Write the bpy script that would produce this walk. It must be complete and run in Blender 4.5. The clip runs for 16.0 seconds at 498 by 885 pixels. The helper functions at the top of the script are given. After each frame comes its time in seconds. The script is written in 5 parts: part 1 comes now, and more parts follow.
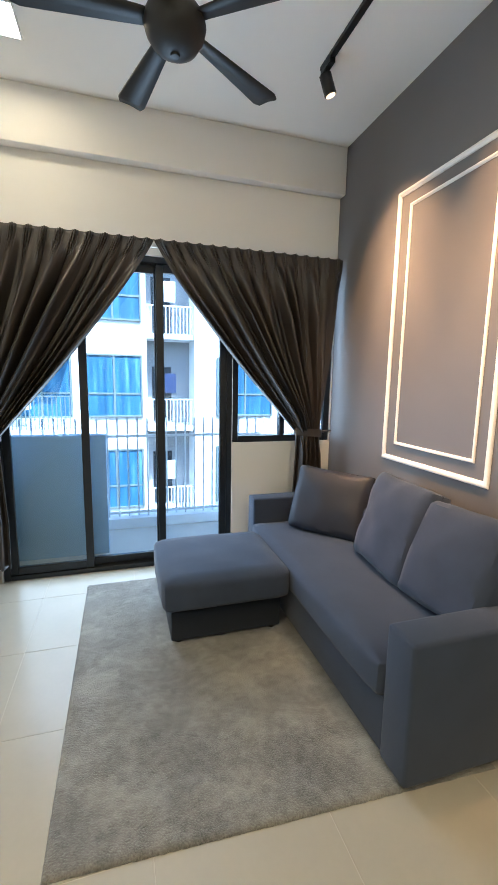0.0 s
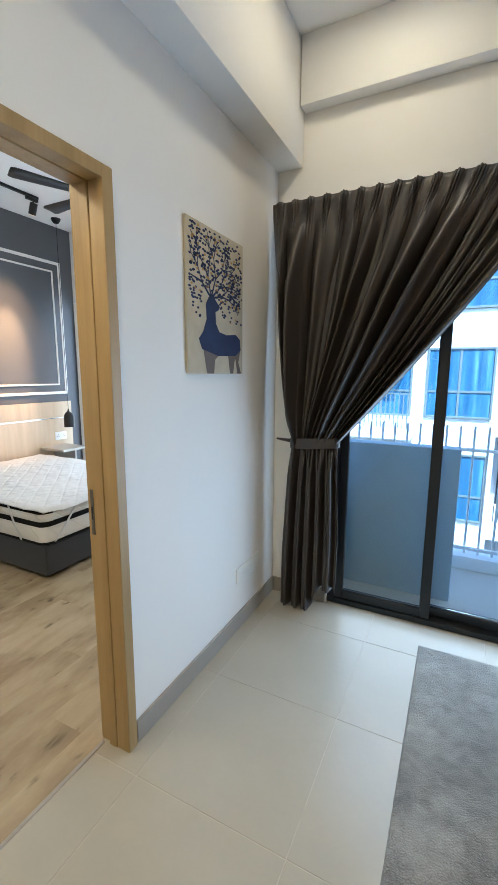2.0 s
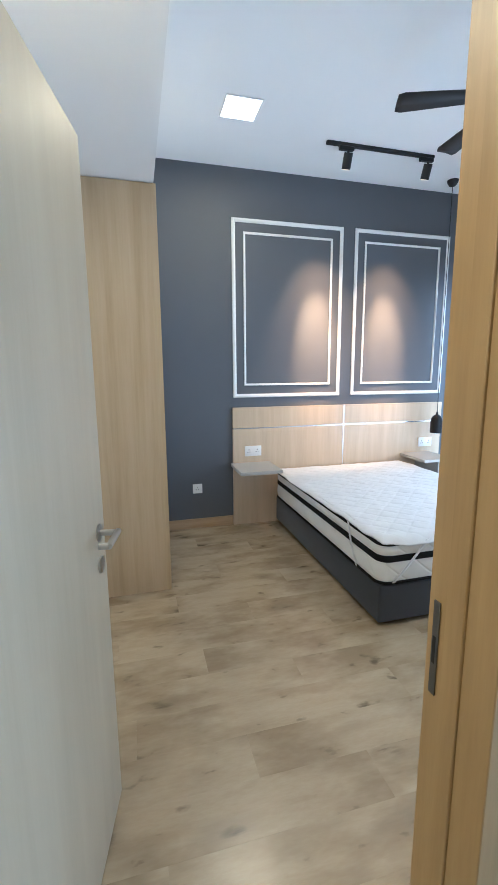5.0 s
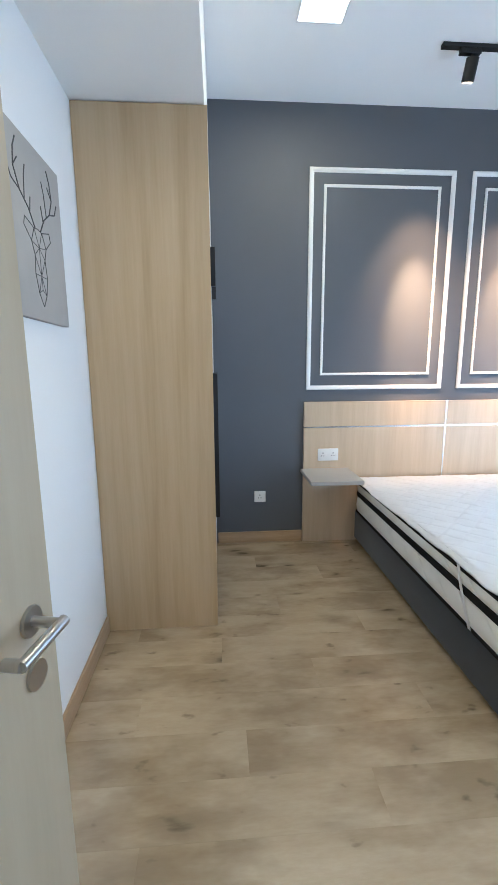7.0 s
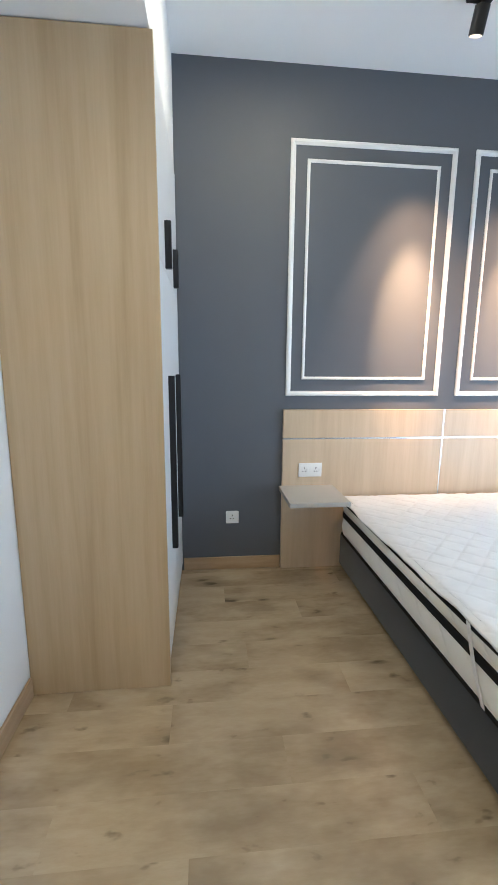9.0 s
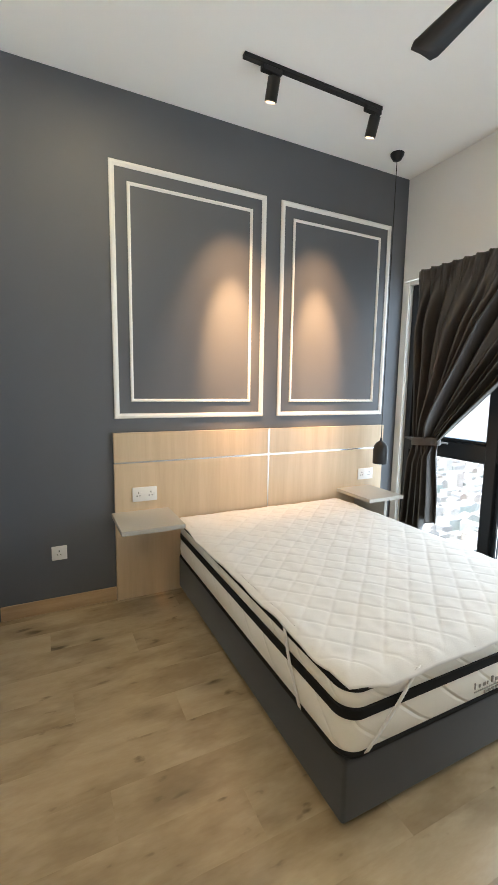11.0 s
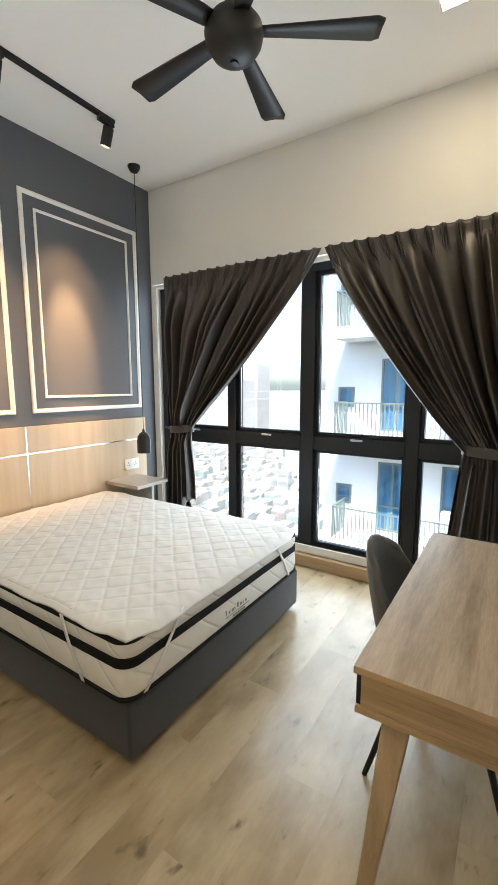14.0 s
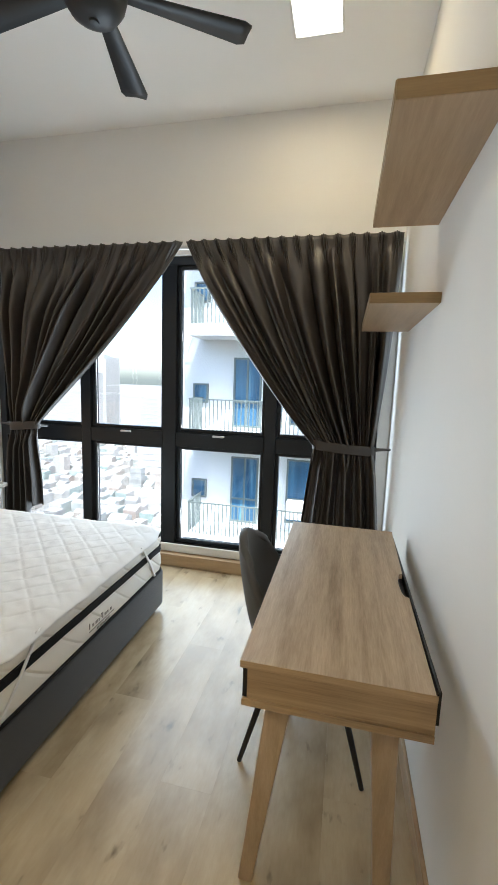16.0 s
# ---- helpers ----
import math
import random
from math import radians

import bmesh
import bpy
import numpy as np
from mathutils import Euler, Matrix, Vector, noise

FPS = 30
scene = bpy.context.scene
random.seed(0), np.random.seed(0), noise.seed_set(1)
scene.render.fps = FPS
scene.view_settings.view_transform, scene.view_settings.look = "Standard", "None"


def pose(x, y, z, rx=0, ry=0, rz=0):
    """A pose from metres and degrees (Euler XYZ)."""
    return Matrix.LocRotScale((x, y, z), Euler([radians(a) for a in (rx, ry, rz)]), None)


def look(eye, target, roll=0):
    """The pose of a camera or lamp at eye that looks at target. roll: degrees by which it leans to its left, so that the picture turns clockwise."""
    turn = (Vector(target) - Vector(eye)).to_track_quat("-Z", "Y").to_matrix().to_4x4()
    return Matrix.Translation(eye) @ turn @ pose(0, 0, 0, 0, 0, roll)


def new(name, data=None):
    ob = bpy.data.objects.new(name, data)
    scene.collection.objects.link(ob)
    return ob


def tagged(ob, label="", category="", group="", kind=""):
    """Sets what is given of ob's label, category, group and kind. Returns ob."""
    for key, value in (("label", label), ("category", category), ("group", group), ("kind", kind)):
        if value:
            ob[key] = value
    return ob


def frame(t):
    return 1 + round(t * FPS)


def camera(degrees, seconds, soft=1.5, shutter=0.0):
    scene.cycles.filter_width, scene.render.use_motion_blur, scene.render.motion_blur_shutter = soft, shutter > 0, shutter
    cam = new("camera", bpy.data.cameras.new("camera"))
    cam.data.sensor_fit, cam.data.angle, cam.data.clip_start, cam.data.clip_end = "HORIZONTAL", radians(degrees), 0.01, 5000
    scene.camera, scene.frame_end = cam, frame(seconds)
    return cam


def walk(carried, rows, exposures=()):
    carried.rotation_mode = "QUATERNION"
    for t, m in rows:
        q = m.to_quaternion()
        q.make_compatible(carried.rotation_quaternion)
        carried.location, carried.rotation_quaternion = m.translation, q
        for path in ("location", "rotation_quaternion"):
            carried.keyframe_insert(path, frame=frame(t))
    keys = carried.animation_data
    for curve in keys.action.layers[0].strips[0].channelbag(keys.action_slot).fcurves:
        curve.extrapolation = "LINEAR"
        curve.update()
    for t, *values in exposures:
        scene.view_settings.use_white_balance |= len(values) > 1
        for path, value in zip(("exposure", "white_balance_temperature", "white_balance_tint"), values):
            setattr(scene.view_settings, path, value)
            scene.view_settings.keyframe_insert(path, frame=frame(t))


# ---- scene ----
cam = camera(61.7, 16.0)
PATH = [
    (0, (0.255, 0.324, 1.493), (0.834, 2.215, 1.195), 1.0),
    (0.5, (0.263, 0.511, 1.493), (0.496, 2.476, 1.198), 1.3),
    (1, (0.243, 0.701, 1.491), (0.113, 2.671, 1.176), 1.0),
    (1.5, (0.176, 0.9, 1.49), (-0.333, 2.808, 1.174), 0.4),
    (2, (0.081, 1.058, 1.488), (-0.805, 2.821, 1.157), 0.3),
    (2.5, (-0.019, 1.223, 1.485), (-1.237, 2.775, 1.158), 0.1),
    (3, (-0.099, 1.324, 1.482), (-1.586, 2.619, 1.147), -0.1),
    (3.5, (-0.177, 1.376, 1.482), (-1.847, 2.422, 1.141), -0.3),
    (4, (-0.273, 1.437, 1.475), (-2.061, 2.264, 1.13), -0.5),
    (4.5, (-0.404, 1.519, 1.471), (-2.261, 2.178, 1.127), -0.4),
    (5, (-0.556, 1.650, 1.445), (-2.46, 2.156, 1.114), -0.4),
    (7.5, (-1.322, 1.852, 1.380), (-3.287, 1.952, 1.018), -0.2),
    (8, (-1.468, 1.880, 1.368), (-3.434, 1.959, 1.008), 0.0),
    (10.5, (-1.591, 2.109, 1.424), (-3.451, 2.789, 1.142), 1.1),
    (11, (-1.55, 2.111, 1.423), (-3.332, 2.981, 1.165), 0.9),
    (11.5, (-1.515, 2.107, 1.424), (-3.205, 3.149, 1.183), 0.7),
    (12, (-1.491, 2.099, 1.425), (-3.08, 3.291, 1.19), 0.4),
    (12.5, (-1.455, 2.075, 1.424), (-2.945, 3.388, 1.185), 0.4),
    (13, (-1.391, 2.044, 1.421), (-2.759, 3.482, 1.17), 0.2),
    (13.5, (-1.344, 2.014, 1.417), (-2.569, 3.572, 1.152), 0.0),
    (14, (-1.348, 1.999, 1.416), (-2.425, 3.663, 1.145), -0.1),
    (14.5, (-1.374, 1.993, 1.414), (-2.26, 3.764, 1.134), 0.1),
    (15, (-1.392, 1.99, 1.41), (-2.09, 3.843, 1.125), 0.6),
    (15.5, (-1.411, 1.99, 1.412), (-1.95, 3.895, 1.126), 1.3),
    (16, (-1.426, 1.999, 1.417), (-1.862, 3.93, 1.137), 2.0),
]
LIGHT = [(0.0, 2.2, 5450, 8), (2.0, 2.0, 5300, 8), (3.5, 2.1, 4900, 8), (5.2, 2.05, 4750, 8), (8.2, 2.1, 4850, 8), (10.3, 2.0, 5600, 8), (12.5, 1.8, 6350, 8), (14.5, 1.8, 5950, 8), (16.0, 1.65, 5850, 8)]
walk(cam, [(t, look(eye, target, roll)) for t, eye, target, roll in PATH], LIGHT)

# ---- plan, in metres ----
XL, XB = -0.985, -1.12          # dividing wall: living side, bedroom side
XR = 1.97                       # feature wall of the living room
YL, ZL = 3.55, 3.27             # balcony wall and ceiling of the living room
XH, YB, YW = -4.32, 1.22, 4.91  # bedroom: headboard wall, wardrobe wall, window wall
ZB = 3.16                       # bedroom ceiling
YBACK = -2.6                    # back of the living room
DY0, DY1, DZ = 1.345, 2.115, 2.085  # clear door opening

# ---- light ----
world = bpy.data.worlds.new("sky")
scene.world = world
world.use_nodes = True
wn = world.node_tree
sky = wn.nodes.new("ShaderNodeTexSky")
sky.sky_type = "NISHITA"
sky.sun_disc = False
SUN_EL, SUN_AZ = radians(56), radians(152)
sky.sun_elevation, sky.sun_rotation = SUN_EL, SUN_AZ
sky.dust_density = 2.0
wn.nodes["Background"].inputs[1].default_value = 0.15
wn.links.new(sky.outputs[0], wn.nodes["Background"].inputs[0])

sun = new("sun", bpy.data.lights.new("sun", "SUN"))
sun.data.energy, sun.data.angle, sun.data.color = 4.5, radians(0.5), (1.0, 0.95, 0.88)
sun_from = Vector((math.sin(SUN_AZ) * math.cos(SUN_EL), math.cos(SUN_AZ) * math.cos(SUN_EL), math.sin(SUN_EL)))
sun.matrix_world = look(sun_from * 50, (0, 0, 0))


def lamp_area(name, at, size, watts, color):
    ob = new(name, bpy.data.lights.new(name, "AREA"))
    ob.data.size, ob.data.energy, ob.data.color = size, watts, color
    ob.matrix_world = look(at, (at[0], at[1] + 1e-4, at[2] - 1))
    return ob


def lamp_spot(name, at, to, watts, degrees, blend, color, radius=0.02):
    ob = new(name, bpy.data.lights.new(name, "SPOT"))
    ob.data.energy, ob.data.color, ob.data.spot_size, ob.data.spot_blend = watts, color, radians(degrees), blend
    ob.data.shadow_soft_size = radius
    ob.matrix_world = look(at, to)
    return ob


def lamp_window(name, x0, x1, z0, z1, y, watts, color):
    """Daylight of the sky entering through a window opening, towards -y."""
    ob = new(name, bpy.data.lights.new(name, "AREA"))
    ob.data.shape, ob.data.size, ob.data.size_y = "RECTANGLE", x1 - x0, z1 - z0
    ob.data.energy, ob.data.color = watts, color
    at = Vector(((x0 + x1) / 2, y, (z0 + z1) / 2))
    ob.matrix_world = look(at, at - Vector((0, 1, 0)))
    return ob


SKYLIGHT, BALCONYLIGHT = (0.88, 0.97, 1.0), (0.74, 0.89, 1.0)
lamp_window("daylight_bedroom", -4.20, -1.23, 0.20, 2.26, YW + 0.012, 21, SKYLIGHT)
lamp_window("daylight_living", -0.50, 1.08, 0.06, 2.33, YL + 0.012, 9.5, BALCONYLIGHT)
lamp_window("daylight_side_window", 1.12, 1.93, 1.02, 2.33, YL + 0.012, 2.4, BALCONYLIGHT)

WARM, WARMER = (1.0, 0.74, 0.37), (1.0, 0.53, 0.22)
PANEL_1, PANEL_2, PANEL_3 = (-3.53, 2.40), (-1.67, 4.24), (-0.32, 2.98)
PANEL_4, PANEL_UNSEEN_5, PANEL_UNSEEN_6 = (-1.665, 1.47), (-0.32, 0.35), (1.1, -0.6)
ZS = 2.53                       # lowered ceiling beside the wardrobe
lamp_area("panel_light_1", (*PANEL_1, ZB - 0.03), 0.22, 2.3, WARM)
lamp_area("panel_light_2", (*PANEL_2, ZB - 0.03), 0.22, 1.6, WARM)
lamp_area("panel_light_3", (*PANEL_3, ZL - 0.03), 0.22, 1.1, WARM)

lamp_area("panel_light_4", (*PANEL_4, ZS - 0.03), 0.22, 2.8, WARM)
# two unseen panels added at the rear to brighten the living room
lamp_area("unseen_panel_light_5", (*PANEL_UNSEEN_5, ZL - 0.03), 0.22, 6.8, WARM)
lamp_area("unseen_panel_light_6", (*PANEL_UNSEEN_6, ZL - 0.03), 0.22, 8.0, WARM)

# ---- materials ----
MATS = {}


def nodes_of(name):
    m = bpy.data.materials.new(name)
    m.use_nodes = True
    return m, m.node_tree.nodes, m.node_tree.links, m.node_tree.nodes["Principled BSDF"]


def tex_space(n, l, scale=(1, 1, 1), world_space=True):
    mp = n.new("ShaderNodeMapping")
    mp.inputs["Scale"].default_value = scale
    if world_space:
        g = n.new("ShaderNodeNewGeometry")
        l.new(g.outputs["Position"], mp.inputs["Vector"])
    else:
        g = n.new("ShaderNodeTexCoord")
        l.new(g.outputs["Object"], mp.inputs["Vector"])
    return mp.outputs[0]


def noise_tex(n, l, vec, scale, detail=4.0, rough=0.55):
    t = n.new("ShaderNodeTexNoise")
    t.inputs["Scale"].default_value, t.inputs["Detail"].default_value, t.inputs["Roughness"].default_value = scale, detail, rough
    l.new(vec, t.inputs["Vector"])
    return t.outputs["Fac"]


def ramp(n, l, fac, stops):
    r = n.new("ShaderNodeValToRGB")
    els = r.color_ramp.elements
    els[0].position, els[0].color = stops[0][0], (*stops[0][1], 1)
    els[1].position, els[1].color = stops[-1][0], (*stops[-1][1], 1)
    for p, c in stops[1:-1]:
        e = els.new(p)
        e.color = (*c, 1)
    l.new(fac, r.inputs[0])
    return r.outputs[0]


def mixed(n, l, fac, a, b, mode="MIX"):
    x = n.new("ShaderNodeMix")
    x.data_type, x.blend_type = "RGBA", mode
    for k, v in ((0, fac), (6, a), (7, b)):
        if isinstance(v, (int, float)):
            x.inputs[k].default_value = v
        elif isinstance(v, tuple):
            x.inputs[k].default_value = (*v, 1)
        else:
            l.new(v, x.inputs[k])
    return x.outputs[2]


def bumped(n, l, b, height, strength, distance):
    u = n.new("ShaderNodeBump")
    u.inputs["Strength"].default_value, u.inputs["Distance"].default_value = strength, distance
    l.new(height, u.inputs["Height"])
    l.new(u.outputs[0], b.inputs["Normal"])


def plain(name, color, rough=0.5, metal=0.0, vary=0.12, coarse=2.0, fine=60.0, bump=0.1, depth=0.002, spec=0.5, sheen=0.0):
    """A painted, moulded or woven surface: broad and fine variation, fine relief."""
    if name in MATS:
        return MATS[name]
    m, n, l, b = nodes_of(name)
    v = tex_space(n, l)
    a, f = noise_tex(n, l, v, coarse), noise_tex(n, l, v, fine, 3)
    dark = tuple(c * (1 - vary) for c in color)
    light = tuple(min(1, c * (1 + vary * 0.6)) for c in color)
    c1 = ramp(n, l, a, [(0.3, dark), (0.7, light)])
    c2 = mixed(n, l, 0.25, c1, ramp(n, l, f, [(0.3, dark), (0.7, light)]))
    l.new(c2, b.inputs["Base Color"])
    b.inputs["Roughness"].default_value, b.inputs["Metallic"].default_value = rough, metal
    b.inputs["Specular IOR Level"].default_value = spec
    if sheen:
        b.inputs["Sheen Weight"].default_value = sheen
    if bump:
        bumped(n, l, b, f, bump, depth)
    MATS[name] = m
    return m


def wood(name, dark, mid, light, grain=(1, 1, 1), rough=0.45, knots=False, object_random=False, bump=0.15, fine_part=0.35):
    """Wood grain: stretched noise along the axis with the smallest scale; optional knots."""
    if name in MATS:
        return MATS[name]
    m, n, l, b = nodes_of(name)
    v = tex_space(n, l, grain)
    if object_random:
        info = n.new("ShaderNodeObjectInfo")
        add = n.new("ShaderNodeVectorMath")
        add.operation = "MULTIPLY_ADD"
        l.new(info.outputs["Random"], add.inputs[0])
        add.inputs[1].default_value = (37.0, 91.0, 53.0)
        l.new(v, add.inputs[2])
        v = add.outputs[0]
    a = noise_tex(n, l, v, 3.0, 6, 0.6)
    f = noise_tex(n, l, v, 28.0, 5, 0.7)
    c = ramp(n, l, a, [(0.33, dark), (0.5, mid), (0.68, light)])
    c = mixed(n, l, fine_part, c, ramp(n, l, f, [(0.3, dark), (0.65, light)]))
    if knots:
        w = n.new("ShaderNodeVectorMath")
        w.operation = "MULTIPLY"
        l.new(v, w.inputs[0])
        w.inputs[1].default_value = (1.0, 2.3, 1.0)
        k = noise_tex(n, l, w.outputs[0], 1.15, 4, 0.6)
        c = mixed(n, l, ramp(n, l, k, [(0.45, (0, 0, 0)), (0.66, (0.72, 0.72, 0.72))]), c, (dark[0] * 0.62, dark[1] * 0.58, dark[2] * 0.52))
        k = noise_tex(n, l, w.outputs[0], 4.6, 3, 0.5)
        c = mixed(n, l, ramp(n, l, k, [(0.66, (0, 0, 0)), (0.78, (0.8, 0.8, 0.8))]), c, tuple(x * 0.3 for x in dark))
        # scattered knots: a dark heart in a brown halo, in some cells only
        ripple = n.new("ShaderNodeVectorMath")
        ripple.operation = "MULTIPLY_ADD"
        l.new(noise_tex(n, l, v, 9.0, 3), ripple.inputs[0])
        ripple.inputs[1].default_value = (0.22, 0.22, 0.22)
        l.new(w.outputs[0], ripple.inputs[2])
        cell = n.new("ShaderNodeTexVoronoi")
        cell.inputs["Scale"].default_value = 1.25
        l.new(ripple.outputs[0], cell.inputs["Vector"])
        some = ramp(n, l, noise_tex(n, l, w.outputs[0], 0.9, 2), [(0.40, (0, 0, 0)), (0.50, (1, 1, 1))])
        halo = mixed(n, l, 1.0, ramp(n, l, cell.outputs["Distance"], [(0.05, (0.8, 0.8, 0.8)), (0.36, (0, 0, 0))]), some, "MULTIPLY")
        c = mixed(n, l, halo, c, tuple(x * 0.62 for x in dark))
        heart = mixed(n, l, 1.0, ramp(n, l, cell.outputs["Distance"], [(0.05, (0.9, 0.9, 0.9)), (0.13, (0, 0, 0))]), some, "MULTIPLY")
        c = mixed(n, l, heart, c, tuple(x * 0.28 for x in dark))
    if object_random:
        c = mixed(n, l, 0.045, c, ramp(n, l, info.outputs["Random"], [(0.0, dark), (0.5, mid), (1.0, light)]))
    l.new(c, b.inputs["Base Color"])
    b.inputs["Roughness"].default_value = rough
    bumped(n, l, b, f, bump, 0.001)
    MATS[name] = m
    return m


def glowing(name, color, strength):
    m, n, l, b = nodes_of(name)
    b.inputs["Base Color"].default_value = (0.9, 0.9, 0.88, 1)
    b.inputs["Emission Color"].default_value = (*color, 1)
    b.inputs["Emission Strength"].default_value = strength
    return m


def glass_mat(name, tint=(0.96, 0.98, 1.0), through_part=0.93):
    m, n, l, b = nodes_of(name)
    tr, gl, mx = n.new("ShaderNodeBsdfTransparent"), n.new("ShaderNodeBsdfGlossy"), n.new("ShaderNodeMixShader")
    fr = n.new("ShaderNodeFresnel")
    fr.inputs["IOR"].default_value = 1.45
    tr.inputs[0].default_value = (*tint, 1)
    gl.inputs["Roughness"].default_value = 0.02
    l.new(fr.outputs[0], mx.inputs[0])
    l.new(tr.outputs[0], mx.inputs[1])
    l.new(gl.outputs[0], mx.inputs[2])
    l.new(mx.outputs[0], n["Material Output"].inputs[0])
    return m


M_WALL = plain("white wall paint", (0.84, 0.83, 0.81), 0.75, vary=0.03, coarse=1.2, fine=140, bump=0.06, depth=0.001)
M_CEIL = plain("white ceiling paint", (0.92, 0.915, 0.90), 0.85, vary=0.02, coarse=0.8, fine=120, bump=0.05, depth=0.001)
M_GREY = plain("dark grey wall paint", (0.105, 0.112, 0.128), 0.6, vary=0.06, coarse=1.5, fine=140, bump=0.08, depth=0.001)
M_GREYL = plain("mid grey wall paint", (0.15, 0.145, 0.15), 0.6, vary=0.06, coarse=1.5, fine=140, bump=0.08, depth=0.001)
M_TRIM = plain("white moulding paint", (0.83, 0.82, 0.80), 0.45, vary=0.03, bump=0.03)
M_TILE = plain("cream floor tile", (0.42, 0.385, 0.315), 0.28, vary=0.06, coarse=3, fine=40, bump=0.02, depth=0.0005)
M_GROUT = plain("pale grout", (0.52, 0.48, 0.41), 0.9, vary=0.1)
M_TSKIRT = plain("grey-beige skirting tile", (0.34, 0.31, 0.27), 0.35, vary=0.08, bump=0.02)
M_FRAMEW = wood("golden oak door frame", (0.30, 0.195, 0.075), (0.37, 0.245, 0.10), (0.43, 0.295, 0.13), (6, 6, 0.4), 0.42, fine_part=0.18, bump=0.06)
M_DOOR = wood("pale ash door", (0.45, 0.375, 0.25), (0.49, 0.41, 0.28), (0.52, 0.445, 0.31), (4, 4, 0.3), 0.45, fine_part=0.15, bump=0.06)
M_WARD = wood("light oak laminate", (0.40, 0.295, 0.165), (0.50, 0.38, 0.23), (0.56, 0.44, 0.28), (3.2, 3.2, 0.16), 0.42, fine_part=0.16, bump=0.06)
M_PLANK = wood("pale oak laminate floor", (0.385, 0.29, 0.17), (0.45, 0.35, 0.215), (0.50, 0.40, 0.26), (4, 0.8, 4), 0.27, knots=True, object_random=True)
M_PLANK.node_tree.nodes["Principled BSDF"].inputs["Specular IOR Level"].default_value = 1.0
M_DESK = wood("greyed oak laminate", (0.22, 0.155, 0.095), (0.41, 0.315, 0.215), (0.52, 0.41, 0.295), (7, 0.55, 7), 0.42)
M_DESKX = wood("greyed oak end grain board", (0.22, 0.14, 0.07), (0.40, 0.28, 0.16), (0.50, 0.365, 0.225), (0.34, 9, 9), 0.4)
M_DESKL = wood("greyed oak upright", (0.33, 0.24, 0.15), (0.42, 0.31, 0.20), (0.50, 0.38, 0.26), (9, 9, 0.7), 0.42)
M_SHELF = wood("oak shelf laminate", (0.30, 0.20, 0.11), (0.38, 0.26, 0.15), (0.45, 0.32, 0.19), (8, 0.5, 8), 0.4)
M_EDGE = wood("golden oak edge strip", (0.20, 0.125, 0.05), (0.25, 0.16, 0.07), (0.30, 0.20, 0.09), (0.6, 0.6, 9), 0.4)
M_SKIRTW = wood("oak skirting", (0.36, 0.24, 0.13), (0.43, 0.30, 0.17), (0.50, 0.36, 0.22), (0.6, 0.6, 9), 0.4)
M_HEAD = wood("light oak headboard", (0.50, 0.38, 0.25), (0.56, 0.435, 0.29), (0.61, 0.48, 0.33), (4.5, 4.5, 0.3), 0.4, fine_part=0.15, bump=0.06)
M_ALU = plain("charcoal aluminium", (0.022, 0.026, 0.032), 0.38, 0.3, vary=0.1, bump=0.02)
M_BLACK = plain("matt black metal", (0.012, 0.012, 0.013), 0.42, 0.2, vary=0.1, bump=0.02)
M_FAN = plain("matt black fan plastic", (0.017, 0.018, 0.020), 0.48, vary=0.1, bump=0.02)
M_STEEL = plain("brushed steel", (0.55, 0.54, 0.52), 0.28, 1.0, vary=0.08, fine=200, bump=0.04)
M_NICKEL = plain("dull satin nickel", (0.17, 0.165, 0.155), 0.45, 0.9, vary=0.1, fine=200, bump=0.03)
M_CHROME = plain("polished chrome strip", (0.66, 0.72, 0.78), 0.22, 1.0, vary=0.04, bump=0.0)
M_SOFA = plain("blue-grey woven fabric", (0.040, 0.054, 0.090), 0.9, vary=0.14, coarse=6, fine=420, bump=0.35, depth=0.002, spec=0.2, sheen=0.15)
M_PILLOW = plain("charcoal satin cushion fabric", (0.026, 0.030, 0.046), 0.5, vary=0.12, coarse=5, fine=350, bump=0.2, spec=0.4)
M_CURT = plain("dark taupe satin curtain", (0.046, 0.038, 0.034), 0.42, vary=0.10, coarse=5, fine=300, bump=0.05, depth=0.001, spec=0.7)
M_SBASE = plain("dark navy base fabric", (0.020, 0.025, 0.036), 0.9, vary=0.12, coarse=5, fine=400, bump=0.3, spec=0.2, sheen=0.1)
M_BASE = plain("charcoal bed base fabric", (0.036, 0.038, 0.045), 0.85, vary=0.12, coarse=4, fine=400, bump=0.3, sheen=0.2)
M_MATT = plain("white knitted mattress cloth", (0.77, 0.75, 0.70), 0.85, vary=0.06, coarse=6, fine=260, bump=0.3, depth=0.003)
mn, ml, mb = M_MATT.node_tree.nodes, M_MATT.node_tree.links, M_MATT.node_tree.nodes["Principled BSDF"]
stitch_wave = mn.new("ShaderNodeTexWave")
stitch_wave.wave_profile, stitch_wave.bands_direction = "TRI", "DIAGONAL"
stitch_wave.inputs["Scale"].default_value = 3.2
ml.new(tex_space(mn, ml, (1.0, 1.0, 1.3)), stitch_wave.inputs["Vector"])
bumped(mn, ml, mb, ramp(mn, ml, stitch_wave.outputs["Fac"], [(0.0, (0, 0, 0)), (0.16, (1, 1, 1))]), 0.6, 0.006)
M_BAND = plain("black mattress tape", (0.010, 0.010, 0.011), 0.85, vary=0.1, spec=0.2)
M_SHEET = plain("white quilted cotton", (0.72, 0.71, 0.70), 0.85, vary=0.04, coarse=8, fine=200, bump=0.25, depth=0.002, sheen=0.2)
M_PLASTIC = plain("white switch plastic", (0.80, 0.80, 0.78), 0.35, vary=0.02, bump=0)
